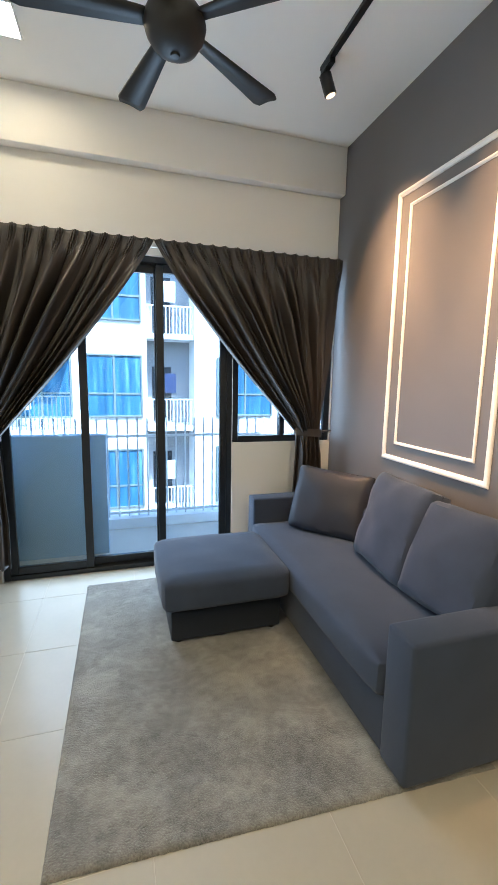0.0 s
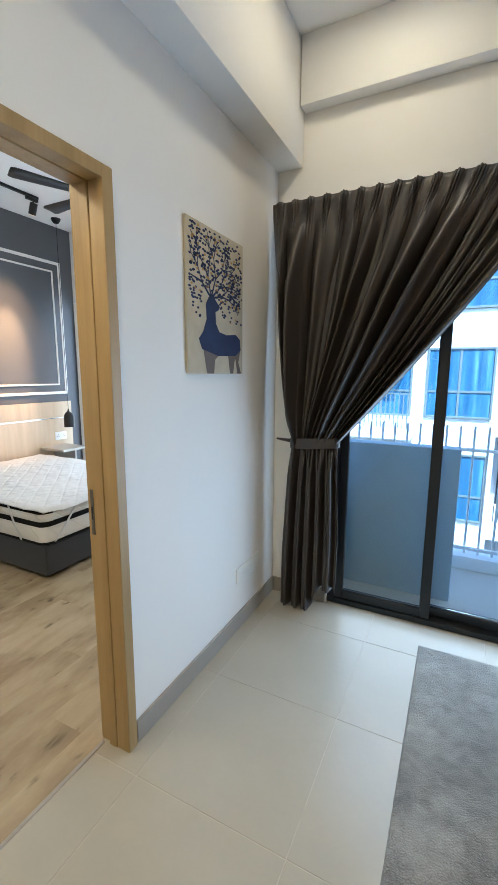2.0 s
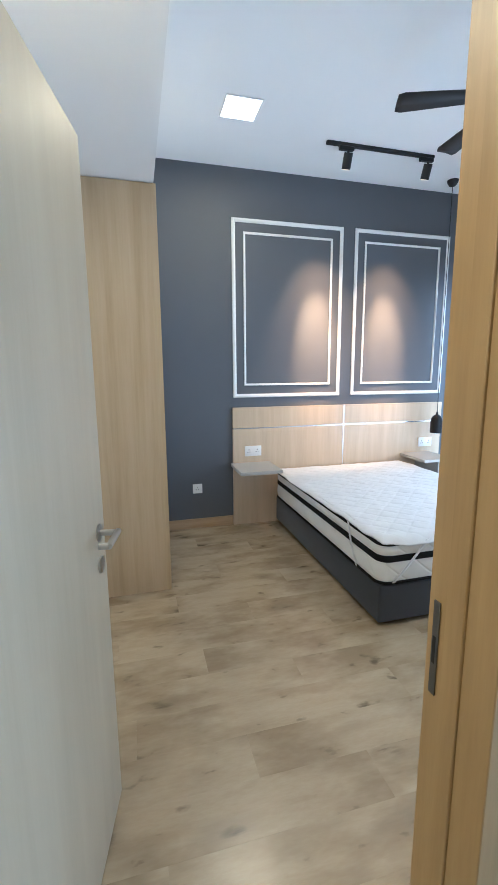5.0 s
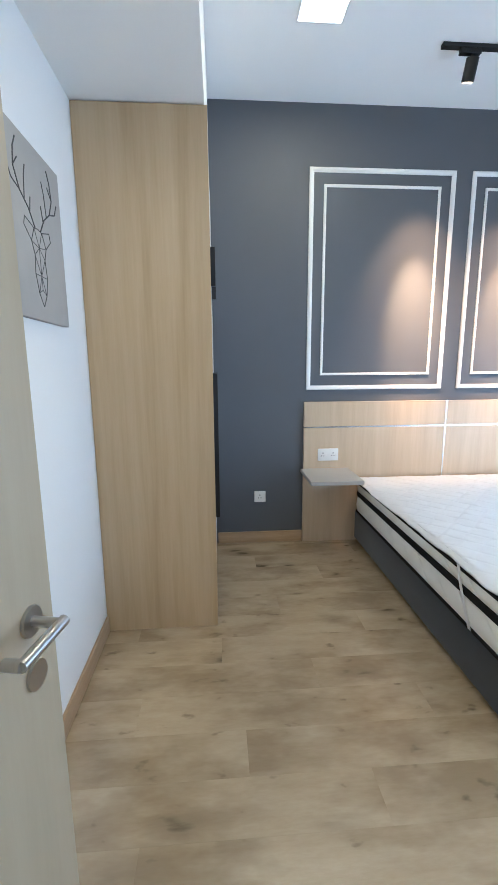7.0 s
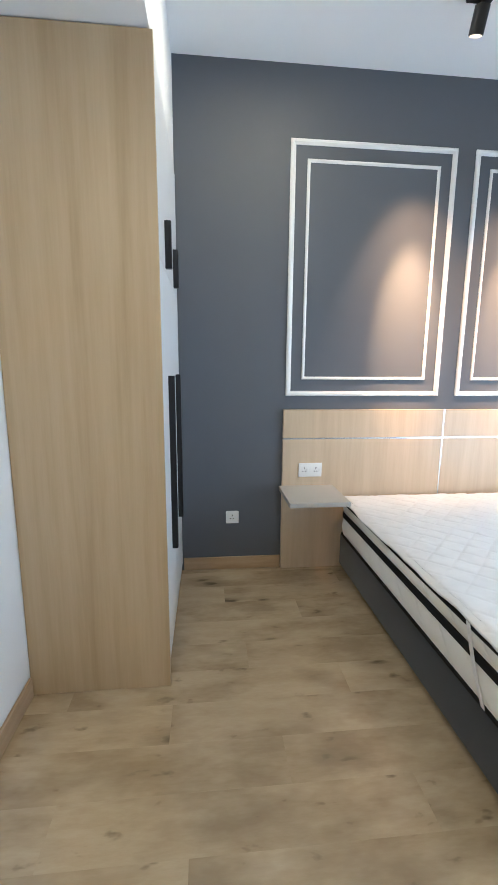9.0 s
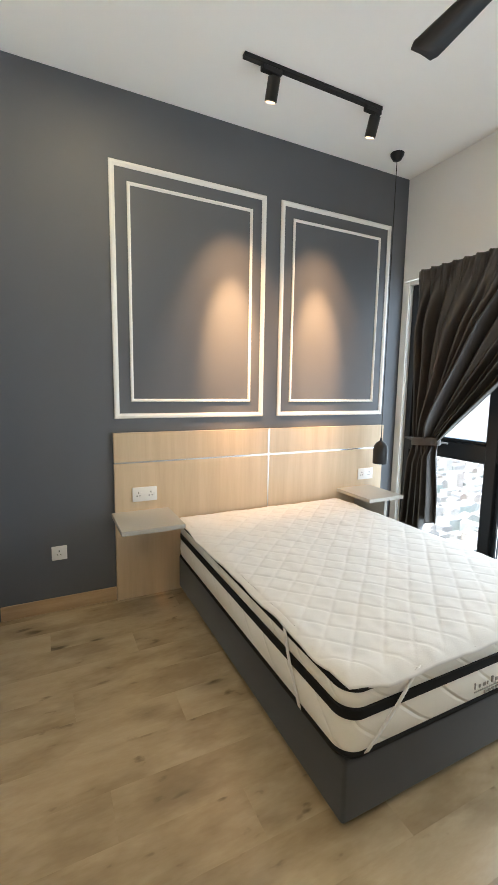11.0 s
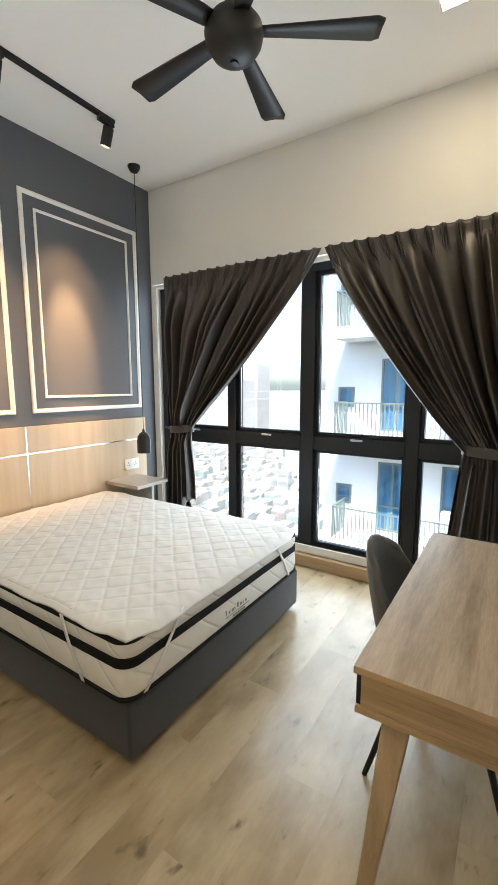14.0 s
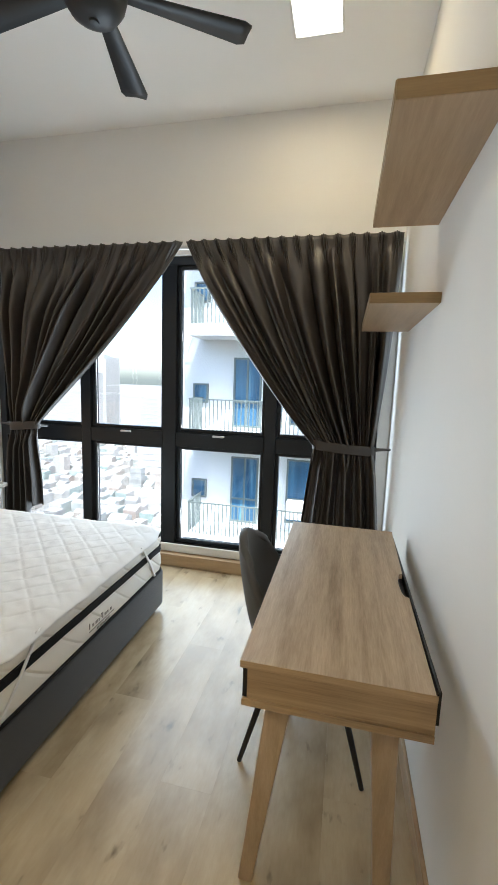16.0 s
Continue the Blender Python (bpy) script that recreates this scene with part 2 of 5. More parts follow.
M_NIGHT = plain("grey laminate", (0.44, 0.415, 0.37), 0.4, vary=0.06, bump=0.03)
M_FGREYP = plain("grey label print", (0.30, 0.28, 0.26), 0.8)
M_DOORW = plain("light grey wardrobe laminate", (0.74, 0.74, 0.73), 0.35, vary=0.03, bump=0.02)
M_CHAIR = plain("grey leatherette", (0.085, 0.083, 0.082), 0.45, vary=0.12, coarse=8, fine=250, bump=0.25, depth=0.002)
M_CONC = plain("pale balcony paint", (0.84, 0.85, 0.86), 0.8, vary=0.04, bump=0.03)
M_PARTITION = plain("blue-grey balcony paint", (0.44, 0.55, 0.66), 0.8, vary=0.05, bump=0.03)
M_BFLOOR = plain("grey balcony tile", (0.42, 0.42, 0.41), 0.6, vary=0.1)
M_RAIL = plain("grey-green railing paint", (0.17, 0.20, 0.19), 0.5, 0.2, vary=0.06)
M_RAILW = plain("pale grey railing paint", (0.72, 0.73, 0.74), 0.5, vary=0.06)
M_FACADE = plain("white facade paint", (0.80, 0.80, 0.79), 0.85, vary=0.05, coarse=0.3, fine=4, bump=0.05)
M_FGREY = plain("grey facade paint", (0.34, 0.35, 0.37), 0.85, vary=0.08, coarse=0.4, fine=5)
M_BLUEW, n, l, b = nodes_of("blue reflecting window")
# hanging curtains show as upright streaks behind the tinted glass
c = ramp(n, l, noise_tex(n, l, tex_space(n, l, (5, 5, 0.35)), 1.0, 5), [(0.36, (0.020, 0.080, 0.155)), (0.55, (0.045, 0.14, 0.25)), (0.70, (0.13, 0.27, 0.37))])
l.new(c, b.inputs["Base Color"])
b.inputs["Roughness"].default_value = 0.3
M_GLASS = glass_mat("clear glass", (0.95, 0.97, 0.97))
M_GLASSB = glass_mat("blue tinted glass", (0.80, 0.91, 0.99))
M_PANELGLOW = glowing("panel diffuser", (1.0, 0.93, 0.82), 2.0)
M_SPOTGLOW = glowing("spot lens", (1.0, 0.66, 0.34), 0.6)


# ---- builders ----
def rounded(bm, width, segments=2):
    if width > 0:
        bmesh.ops.bevel(bm, geom=bm.edges[:], offset=width, segments=segments, profile=0.5, affect="EDGES")


def box(x0, x1, y0, y1, z0, z1, bevel=0.0, segments=2, bm=None):
    one = bmesh.new()
    bmesh.ops.create_cube(one, size=1)
    for v in one.verts:
        v.co = Vector((x0 + (v.co.x + 0.5) * (x1 - x0), y0 + (v.co.y + 0.5) * (y1 - y0), z0 + (v.co.z + 0.5) * (z1 - z0)))
    rounded(one, bevel, segments)
    return joined(bm, one)


def joined(bm, one):
    if bm is None:
        return one
    me = bpy.data.meshes.new("tmp")
    one.to_mesh(me)
    one.free()
    bm.from_mesh(me)
    bpy.data.meshes.remove(me)
    return bm


def tube(p, q, r0, r1=None, segments=16, bevel=0.0, bm=None):
    """A rod from p to q."""
    p, q, r1 = Vector(p), Vector(q), r0 if r1 is None else r1
    one = bmesh.new()
    bmesh.ops.create_cone(one, cap_ends=True, segments=segments, radius1=r0, radius2=r1, depth=(q - p).length)
    if bevel:
        bmesh.ops.bevel(one, geom=[e for e in one.edges if len(e.link_faces) == 2 and any(len(f.verts) > 4 for f in e.link_faces)], offset=bevel, segments=2, affect="EDGES")
    turn = (q - p).to_track_quat("Z", "Y").to_matrix().to_4x4()
    one.transform(Matrix.Translation((p + q) / 2) @ turn)
    return joined(bm, one)


def lathe(profile, at=(0, 0, 0), segments=32, bm=None):
    """A turned body from (radius, z) pairs, bottom to top."""
    one = bmesh.new()
    rings = []
    for r, z in profile:
        rings.append([one.verts.new((at[0] + max(r, 1e-4) * math.cos(2 * math.pi * k / segments), at[1] + max(r, 1e-4) * math.sin(2 * math.pi * k / segments), at[2] + z)) for k in range(segments)])
    for a, b in zip(rings, rings[1:]):
        for k in range(segments):
            one.faces.new((a[k], a[(k + 1) % segments], b[(k + 1) % segments], b[k]))
    one.faces.new(rings[0][::-1])
    one.faces.new(rings[-1])
    return joined(bm, one)


def linked(name, bm, material, smooth=True):
    me = bpy.data.meshes.new(name)
    bmesh.ops.recalc_face_normals(bm, faces=bm.faces[:])
    bm.to_mesh(me)
    bm.free()
    me.materials.append(material)
    if smooth:
        me.polygons.foreach_set("use_smooth", [True] * len(me.polygons))
        me.set_sharp_from_angle(angle=radians(38))
    return new(name, me)


def part(name, bm, material, parent, label=""):
    """One mesh object under a thing or under a part."""
    ob = linked(name, bm, material)
    ob.parent = parent
    base = parent
    while base.parent is not None:
        base = base.parent
    ob.matrix_parent_inverse = (base.matrix_basis if base is parent else Matrix()).inverted()
    if base is not parent:
        ob.matrix_parent_inverse = Matrix()
    return tagged(ob, label)


def thing(name, at, label, category, group="", kind=""):
    ob = new(name)
    ob.empty_display_size = 0.05
    ob.location = at
    bpy.context.view_layer.update()
    return tagged(ob, label, category, group, kind)


def solo(name, bm, material, label, category, group="", kind=""):
    return tagged(linked(name, bm, material), label, category, group, kind)


def structure(name, bm, material, label, category):
    return solo(name, bm, material, label, category, kind="structure")


# ---- structure ----
def wall_x(name, x0, x1, y0, y1, z1, material, label, holes=()):
    """A wall between x0 and x1, running along y, with openings (y0, y1, z0, z1)."""
    bm = bmesh.new()
    at = y0
    for a, b, c, d in sorted(holes):
        box(x0, x1, at, a, 0, z1, bm=bm)
        if c > 0:
            box(x0, x1, a, b, 0, c, bm=bm)
        box(x0, x1, a, b, d, z1, bm=bm)
        at = b
    box(x0, x1, at, y1, 0, z1, bm=bm)
    return structure(name, bm, material, label, "wall")


def wall_y(name, y0, y1, x0, x1, z1, material, label, holes=()):
    bm = bmesh.new()
    at = x0
    for a, b, c, d in sorted(holes):
        box(at, a, y0, y1, 0, z1, bm=bm)
        if c > 0:
            box(a, b, y0, y1, 0, c, bm=bm)
        box(a, b, y0, y1, d, z1, bm=bm)
        at = b
    box(at, x1, y0, y1, 0, z1, bm=bm)
    return structure(name, bm, material, label, "wall")


SL0, SL1, SW1, SZ = -0.60, 1.10, 1.965, 2.36   # sliding door, window beside it, head
WX0, WX1, WZ0, WZ1 = -4.235, -1.20, 0.10, 2.30   # bedroom window opening

wall_x("wall_dividing", XB, XL, YBACK, YW + 0.2, ZL + 0.05, M_WALL, "white painted wall between living room and bedroom", [(1.30, 2.16, 0, 2.125)])
wall_y("wall_balcony", YL, YL + 0.18, XL + 0.001, XR, ZL + 0.05, M_WALL, "white wall around the sliding balcony door", [(SL0, SL1, 0, SZ), (SL1 + 0.0005, SW1, 0.985, SZ)])
wall_x("wall_feature_living", XR, XR + 0.15, YBACK, YL + 0.2, ZL + 0.05, M_GREYL, "grey painted feature wall behind the sofa")
wall_y("wall_back_living", YBACK - 0.15, YBACK, XL, XR, ZL + 0.05, M_WALL, "plain white wall closing the living room")
wall_x("wall_headboard", XH - 0.15, XH, YB - 0.15, YW + 0.2, ZB + 0.1, M_GREY, "dark grey painted wall behind the bed")
wall_y("wall_wardrobe", YB - 0.15, YB, XH, XB, ZB + 0.1, M_WALL, "white bedroom wall beside the door")
wall_y("wall_window", YW, YW + 0.20, XH, XB, ZB + 0.1, M_WALL, "white wall around the wide bedroom window", [(WX0, WX1, WZ0, WZ1)])
structure("ceiling_living", box(XL, XR, YBACK, YL, ZL, ZL + 0.12), M_CEIL, "white painted living room ceiling", "ceiling")
structure("ceiling_bedroom", box(XH, XB, YB, YW, ZB, ZB + 0.12), M_CEIL, "white painted bedroom ceiling", "ceiling")
structure("beam_window", box(XL + 0.16, XR, YL - 0.085, YL, 2.93, ZL, 0.004), M_WALL, "shallow white beam over the curtains", "beam")
structure("beam_side", box(XL, XL + 0.155, YBACK, YL, 2.655, ZL, 0.004), M_WALL, "white downstand beam above the door wall", "beam")
structure("bulkhead", box(XH, XB, YB, 1.80, ZS, ZB), M_WALL, "white lowered ceiling over wardrobe and door", "bulkhead")


def skirting(name, segs, material, label, h=0.10):
    bm = bmesh.new()
    for x0, y0, x1, y1 in segs:
        box(min(x0, x1), max(x0, x1), min(y0, y1), max(y0, y1), 0, h, 0.003, 1, bm)
    return structure(name, bm, material, label, "skirting")


skirting("baseboard_living", [(XL, 2.17, XL + 0.012, YL), (XL, YBACK, XL + 0.012, 1.29), (XL + 0.013, YL - 0.012, SL0 - 0.005, YL), (SL1 + 0.01, YL - 0.012, XR, YL)], M_TSKIRT, "grey-beige tile skirting")
skirting("baseboard_bedroom", [(XH, 1.815, XH + 0.014, 2.488), (-3.22, YB, XB - 0.02, YB + 0.014), (XB - 0.014, 2.18, XB, YW - 0.001), (XH + 0.09, YW - 0.03, XB - 0.02, YW)], M_SKIRTW, "oak laminate skirting", 0.09)

# window kerb cladding
structure("window_sill_board", box(WX0, WX1, YW - 0.055, YW + 0.02, 0.0, 0.094, 0.004), M_SKIRTW, "low oak clad kerb under the window", "sill")


def moulding(name, x, y0, y1, z0, z1, width, thick, face, group):
    """A rectangular wall moulding of four mitred, stepped lengths. face: +1 when the room lies towards +x."""
    root = thing(name, (x, (y0 + y1) / 2, z0), "white rectangular moulding on the grey wall", "wall moulding", group)
    for k in range(4):
        bm = bmesh.new()
        prof = [(0, 0), (0, thick * 0.6), (width * 0.2, thick), (width * 0.55, thick), (width * 0.75, thick * 0.55), (width, thick * 0.45), (width, 0)]
        cor = [(y0, z0, 1, 1), (y1, z0, -1, 1), (y1, z1, -1, -1), (y0, z1, 1, -1)]
        ends = []
        for cy, cz, sy, sz in (cor[k], cor[(k + 1) % 4]):
            ends.append([bm.verts.new((x + face * d, cy + sy * o, cz + sz * o)) for o, d in prof])
        for i in range(len(prof) - 1):
            bm.faces.new((ends[0][i], ends[0][i + 1], ends[1][i + 1], ends[1][i]))
        part("moulding_strip", bm, M_TRIM, root)
    return root


for a, b in ((2.504, 3.569), (3.692, 4.735)):
    moulding("wall_moulding", XH, a, b, 1.217, 2.762, 0.032, 0.014, 1, "mouldings over the bed")
    moulding("wall_moulding", XH, a + 0.105, b - 0.105, 1.325, 2.655, 0.019, 0.010, 1, "mouldings over the bed")
moulding("wall_moulding", XR, 1.885, 2.765, 0.98, 2.665, 0.032, 0.014, -1, "mouldings behind the sofa")
moulding("wall_moulding", XR, 1.985, 2.645, 1.09, 2.568, 0.019, 0.010, -1, "mouldings behind the sofa")

# door frame: two jambs and a head with a stepped rebate
door_frame = thing("door_frame", (XL, 1.73, 0), "golden oak door frame between living room and bedroom", "door frame", kind="structure")


def jamb(y_in, y_out):
    s = 1 if y_out > y_in else -1
    bm = bmesh.new()
    for x0, x1, yi in ((XB - 0.008, -1.075, y_in + s * 0.012), (-1.075, -1.035, y_in), (-1.035, XL + 0.014, y_in + s * 0.004)):
        box(x0, x1, min(yi, y_out), max(yi, y_out), 0, 2.13, 0.002, 1, bm)
    return bm


part("jamb", jamb(DY1, 2.165), M_FRAMEW, door_frame)
part("jamb", jamb(DY0, 1.295), M_FRAMEW, door_frame)
bm = bmesh.new()
for x0, x1, zi in ((XB - 0.006, -1.075, DZ + 0.012), (-1.075, -1.035, DZ), (-1.035, XL + 0.012, DZ + 0.004)):
    box(x0, x1, DY0 - 0.046, DY1 + 0.046, zi, 2.132, 0.002, 1, bm)
part("door_head", bm, M_FRAMEW, door_frame)
bm = box(-1.112, -1.097, DY1 + 0.0085, DY1 + 0.0122, 0.885, 1.06, 0.001, 1)
plate = part("strike_plate", bm, M_NICKEL, door_frame, "steel strike plate")
part("latch_hole", box(-1.108, -1.101, DY1 + 0.0078, DY1 + 0.0084, 0.945, 0.995), M_BLACK, plate, "dark latch hole")

# door leaf, opened into the bedroom
HINGE = Vector((-1.118, DY0 + 0.012, 0))
LEAF = Matrix.Translation(HINGE) @ Matrix.Rotation(radians(170), 4, "Z")
door = thing("door_1", HINGE, "pale ash veneer bedroom door standing open", "door", kind="structure")


def leafed(bm):
    bm.transform(LEAF)
    return bm


leaf = part("leaf", leafed(box(0.004, 0.770, -0.04, 0.0, 0.008, 2.075, 0.002, 1)), M_DOOR, door)
for side in (-1, 1):
    y = -0.04 - 0.006 if side < 0 else 0.006
    face_y = -0.04 if side < 0 else 0.0
    bm = tube((0.705, face_y, 0.98), (0.705, y, 0.98), 0.026, segments=24, bevel=0.001)
    out = face_y + side * 0.055
    tube((0.705, face_y, 0.98), (0.705, out, 0.98), 0.009, bm=bm)
    tube((0.714, out, 0.98), (0.60, out, 0.98), 0.0095, bm=bm)
    tube((0.603, out, 0.98), (0.603, out - side * 0.028, 0.98), 0.0095, bm=bm)
    h = part("door_handle", leafed(bm), M_STEEL, door, "brushed steel lever handle")
    part("keyhole_rose", leafed(tube((0.705, face_y, 0.88), (0.705, y, 0.88), 0.026, segments=24, bevel=0.001)), M_STEEL, door, "round steel lock plate")
part("edge_band", leafed(box(0.0015, 0.004, -0.0395, -0.0005, 0.009, 2.074, 0.0006, 1)), M_FRAMEW, door, "golden oak edge band")
for z in (0.25, 1.07, 1.85):
    bm = tube((0.0, 0.006, z - 0.05), (0.0, 0.006, z + 0.05), 0.007)
    box(0.0, 0.0022, -0.033, 0.004, z - 0.05, z + 0.05, 0.0005, 1, bm)
    for dz in (-0.033, 0.0, 0.033):
        tube((-0.0008, -0.020 + 0.008 * (dz == 0), z + dz), (0.001, -0.020 + 0.008 * (dz == 0), z + dz), 0.0035, segments=10, bm=bm)
    part("hinge", leafed(bm), M_NICKEL, door, "dull steel butt hinge")


# ---- sliding balcony door and side window ----
def frame_rect(x0, x1, z0, z1, y0, y1, w, bm=None, wb=None):
    wb = w if wb is None else wb
    bm = box(x0, x0 + w, y0, y1, z0, z1, 0.003, 1, bm)
    box(x1 - w, x1, y0, y1, z0, z1, 0.003, 1, bm)
    box(x0 + w, x1 - w, y0, y1, z1 - w, z1, 0.003, 1, bm)
    box(x0 + w, x1 - w, y0, y1, z0, z0 + wb, 0.003, 1, bm)
    return bm


def pane(parent, x0, x1, z0, z1, y, glass=M_GLASS):
    ob = part("pane", box(x0, x1, y, y + 0.006, z0, z1), glass, parent, "clear glass pane")
    ob.visible_shadow = False
    return ob


slider = thing("door_2", ((SL0 + SL1) / 2, YL + 0.07, 0), "charcoal aluminium sliding balcony door", "sliding door", kind="structure")
bm = frame_rect(SL0, SL1, 0.0, SZ, YL + 0.02, YL + 0.14, 0.045, wb=0.035)
part("outer_frame", bm, M_ALU, slider)
for k, (x0, x1, y) in enumerate(((-0.56, 0.02, YL + 0.035), (-0.04, 0.56, YL + 0.085), (0.515, 1.06, YL + 0.035))):
    sash = part("sash", frame_rect(x0, x1, 0.036, SZ - 0.046, y, y + 0.04, 0.055), M_ALU, slider)
    pane(sash, x0 + 0.056, x1 - 0.056, 0.092, SZ - 0.102, y + 0.017, M_GLASSB)
part("pull_handle", box(1.012, 1.028, YL + 0.022, YL + 0.034, 0.86, 1.04, 0.004), M_BLACK, slider, "black pull handle")
side_win = thing("window_1", (1.5, YL + 0.07, 0.985), "charcoal aluminium window over a low wall", "window", kind="structure")
part("window_frame", frame_rect(SL1 + 0.001, SW1, 0.986, SZ, YL + 0.02, YL + 0.12, 0.05), M_ALU, side_win)
part("mullion", box(1.52, 1.56, YL + 0.03, YL + 0.10, 1.037, SZ - 0.051, 0.003, 1), M_ALU, side_win)
pane(side_win, SL1 + 0.052, 1.519, 1.037, SZ - 0.051, YL + 0.06, M_GLASSB)
pane(side_win, 1.561, SW1 - 0.051, 1.037, SZ - 0.051, YL + 0.06, M_GLASSB)

# ---- bedroom window ----
bwin = thing("window_2", (-2.7, YW + 0.08, WZ0), "wide charcoal aluminium bedroom window", "window", kind="structure")
Y0, Y1 = YW + 0.03, YW + 0.12
part("window_frame", frame_rect(WX0, WX1, WZ0, WZ1, Y0, Y1, 0.06), M_ALU, bwin)
MULLS = [(-3.46, -3.38), (-2.765, -2.660), (-1.980, -1.895)]
for a, b in MULLS:
    part("mullion", box(a, b, Y0 - 0.012, Y1, WZ0 + 0.061, WZ1 - 0.061, 0.003, 1), M_ALU, bwin)
xs = [WX0 + 0.061] + [v for ab in MULLS for v in ab] + [WX1 - 0.061]
for x0, x1 in zip(xs[::2], xs[1::2]):
    part("transom", box(x0 + 0.001, x1 - 0.001, Y0 - 0.006, Y1, 0.925, 1.035, 0.003, 1), M_ALU, bwin)
    for z0, z1 in ((WZ0 + 0.062, 0.924), (1.036, WZ1 - 0.062)):
        sash = part("sash", frame_rect(x0 + 0.002, x1 - 0.002, z0, z1, Y0 + 0.02, Y1 - 0.02, 0.024), M_ALU, bwin)
        pane(sash, x0 + 0.027, x1 - 0.027, z0 + 0.025, z1 - 0.025, Y0 + 0.04)
    mid = (x0 + x1) / 2
    bm = box(mid - 0.045, mid + 0.045, Y0 - 0.022, Y0 - 0.008, 1.012, 1.026, 0.004)
    part("latch", bm, M_STEEL, bwin, "small steel latch")
structure("window_reveal", frame_rect(WX0 - 0.07, WX1 + 0.07, WZ0 - 0.001, WZ1 + 0.06, YW - 0.012, YW - 0.001, 0.065), M_TRIM, "white trim around the window", "trim")


# ---- curtains ----
def curtain(name, y0, outer, peak, tie_x, tie_w, z_top, z_tie, z_bot, bot_w, lift, seed, label, group):
    """A pinch-pleated drape, gathered by a band. outer, peak: its ends along the rail; it is drawn towards outer."""
    rng = random.Random(seed)
    s = 1 if peak > outer else -1
    root = thing(name, (tie_x, y0, z_bot), label, "curtain", group)
    nu, nv, folds, low, pleats = 420, 96, 11, 5, 16
    wide = [rng.uniform(0.55, 1.7) for _ in range(folds)]
    total = sum(wide)
    edges = [sum(wide[:k]) / total for k in range(folds + 1)]
    amp = [rng.uniform(0.55, 1.25) for _ in range(folds)]
    lean = [rng.uniform(-0.45, 0.45) for _ in range(folds)]
    bm = bmesh.new()
    grid = []
    for j in range(nv + 1):
        v = j / nv
        z = z_top + (z_bot - z_top) * v
        under = 0.0
        if z > z_tie:
            q = (z_top - z) / (z_top - z_tie)
            xo = outer + (tie_x - s * tie_w / 2 - outer) * q ** 1.6
            xi = peak + (tie_x + s * tie_w / 2 - peak) * q ** 1.08 + s * 0.03 * math.sin(math.pi * q)
            loose = min(1, max(0, q - 0.055) * 3.4)
            depth = 0.13 * loose ** 0.8
            pinch = max(0.0, 1 - max(0, q - 0.045) * 9) ** 1.5
        else:
            q = (z_tie - z) / (z_tie - z_bot)
            w = tie_w + (bot_w - tie_w) * min(1, q * 1.5) ** 0.8
            cx = tie_x - s * 0.01 * q
            xo, xi = cx - s * w / 2, cx + s * w / 2
            depth, pinch = 0.085, 0.0
            under = min(1, q * 6)
        near_tie = math.exp(-((z - z_tie) / 0.11) ** 2)
        row = []
        for i in range(nu + 1):
            u = i / nu
            us = min(0.9999, max(0, u + (0.022 * noise.noise(Vector((u * 4.0, v * 1.6, seed * 7.3))) + 0.006 * noise.noise(Vector((u * 15.0, v * 3.0, seed * 2.3)))) * min(1, v * 6) * min(1, 8 * u, 8 * (1 - u))))
            k = max(m2 for m2 in range(folds) if edges[m2] <= us)
            c = (us - edges[k]) / (edges[k + 1] - edges[k])
            grow = amp[k] * (1 + 0.5 * noise.noise(Vector((k * 3.7, v * 2.6, seed))))
            cc = c ** (1 + lean[k])
            if k == folds - 1:
                cc = min(cc, 0.5)
            crest = math.sin(math.pi * cc) ** 0.85 * grow
            crest += (0.26 if k % 3 == 1 else 0.07) * math.sin(2 * math.pi * (1.5 * c + k * 0.37 + 0.9 * v)) * min(1, 4 * c, 4 * (1 - c))
            broad = 0.7 * noise.noise(Vector((u * 3.2, v * 1.1, seed * 3.1)))
            f2 = us * low + 0.25 * noise.noise(Vector((u * 2.0, v, seed)))
            soft = 0.5 + 0.5 * math.sin(2 * math.pi * f2) + 0.25 * math.sin(4 * math.pi * f2 + 1.3 + seed)
            shape = (crest + broad) * (1 - under) + (0.85 * soft + 0.06 * crest + 0.35 * broad) * under
            y = -depth * (shape - 0.4)
            y = min(y, 0.035) * (1 - 0.55 * near_tie)
            # a pinch of three fine tucks heads each fold
            tuck = (u * pleats) % 1 - 0.5
            bunch = math.exp(-(tuck / 0.20) ** 2)
            y -= pinch * bunch * (0.020 + 0.010 * math.cos(2 * math.pi * 6.5 * tuck))
            x = xo + (xi - xo) * u + s * depth * 0.16 * lean[k] * math.sin(math.pi * c)
            sag = 0.016 * math.sin(math.pi * u) * math.sin(math.pi * min(1, v * 1.4))
            zz = z + (0.003 * bunch if j < 2 else 0) - sag * (1 - v)
            if zz < z_tie:
                raised = min(1, max(0, (u - 0.50) / 0.22))
                zz = z_tie + (zz - z_tie) * (1 - lift / (z_tie - z_bot) * raised * raised * (3 - 2 * raised))
                y -= 0.03 * raised * under
            row.append(bm.verts.new((x, y0 + y, zz)))
        grid.append(row)
    for a, b in zip(grid, grid[1:]):
        for i in range(nu):
            bm.faces.new((a[i], a[i + 1], b[i + 1], b[i]))
    cloth = part("drape", bm, M_CURT, root)
    mod = cloth.modifiers.new("cloth thickness", "SOLIDIFY")
    mod.thickness = 0.003
    # tie band round the gathers, and its wall hook
    bm = bmesh.new()
    ring_n = 40
    rings = []
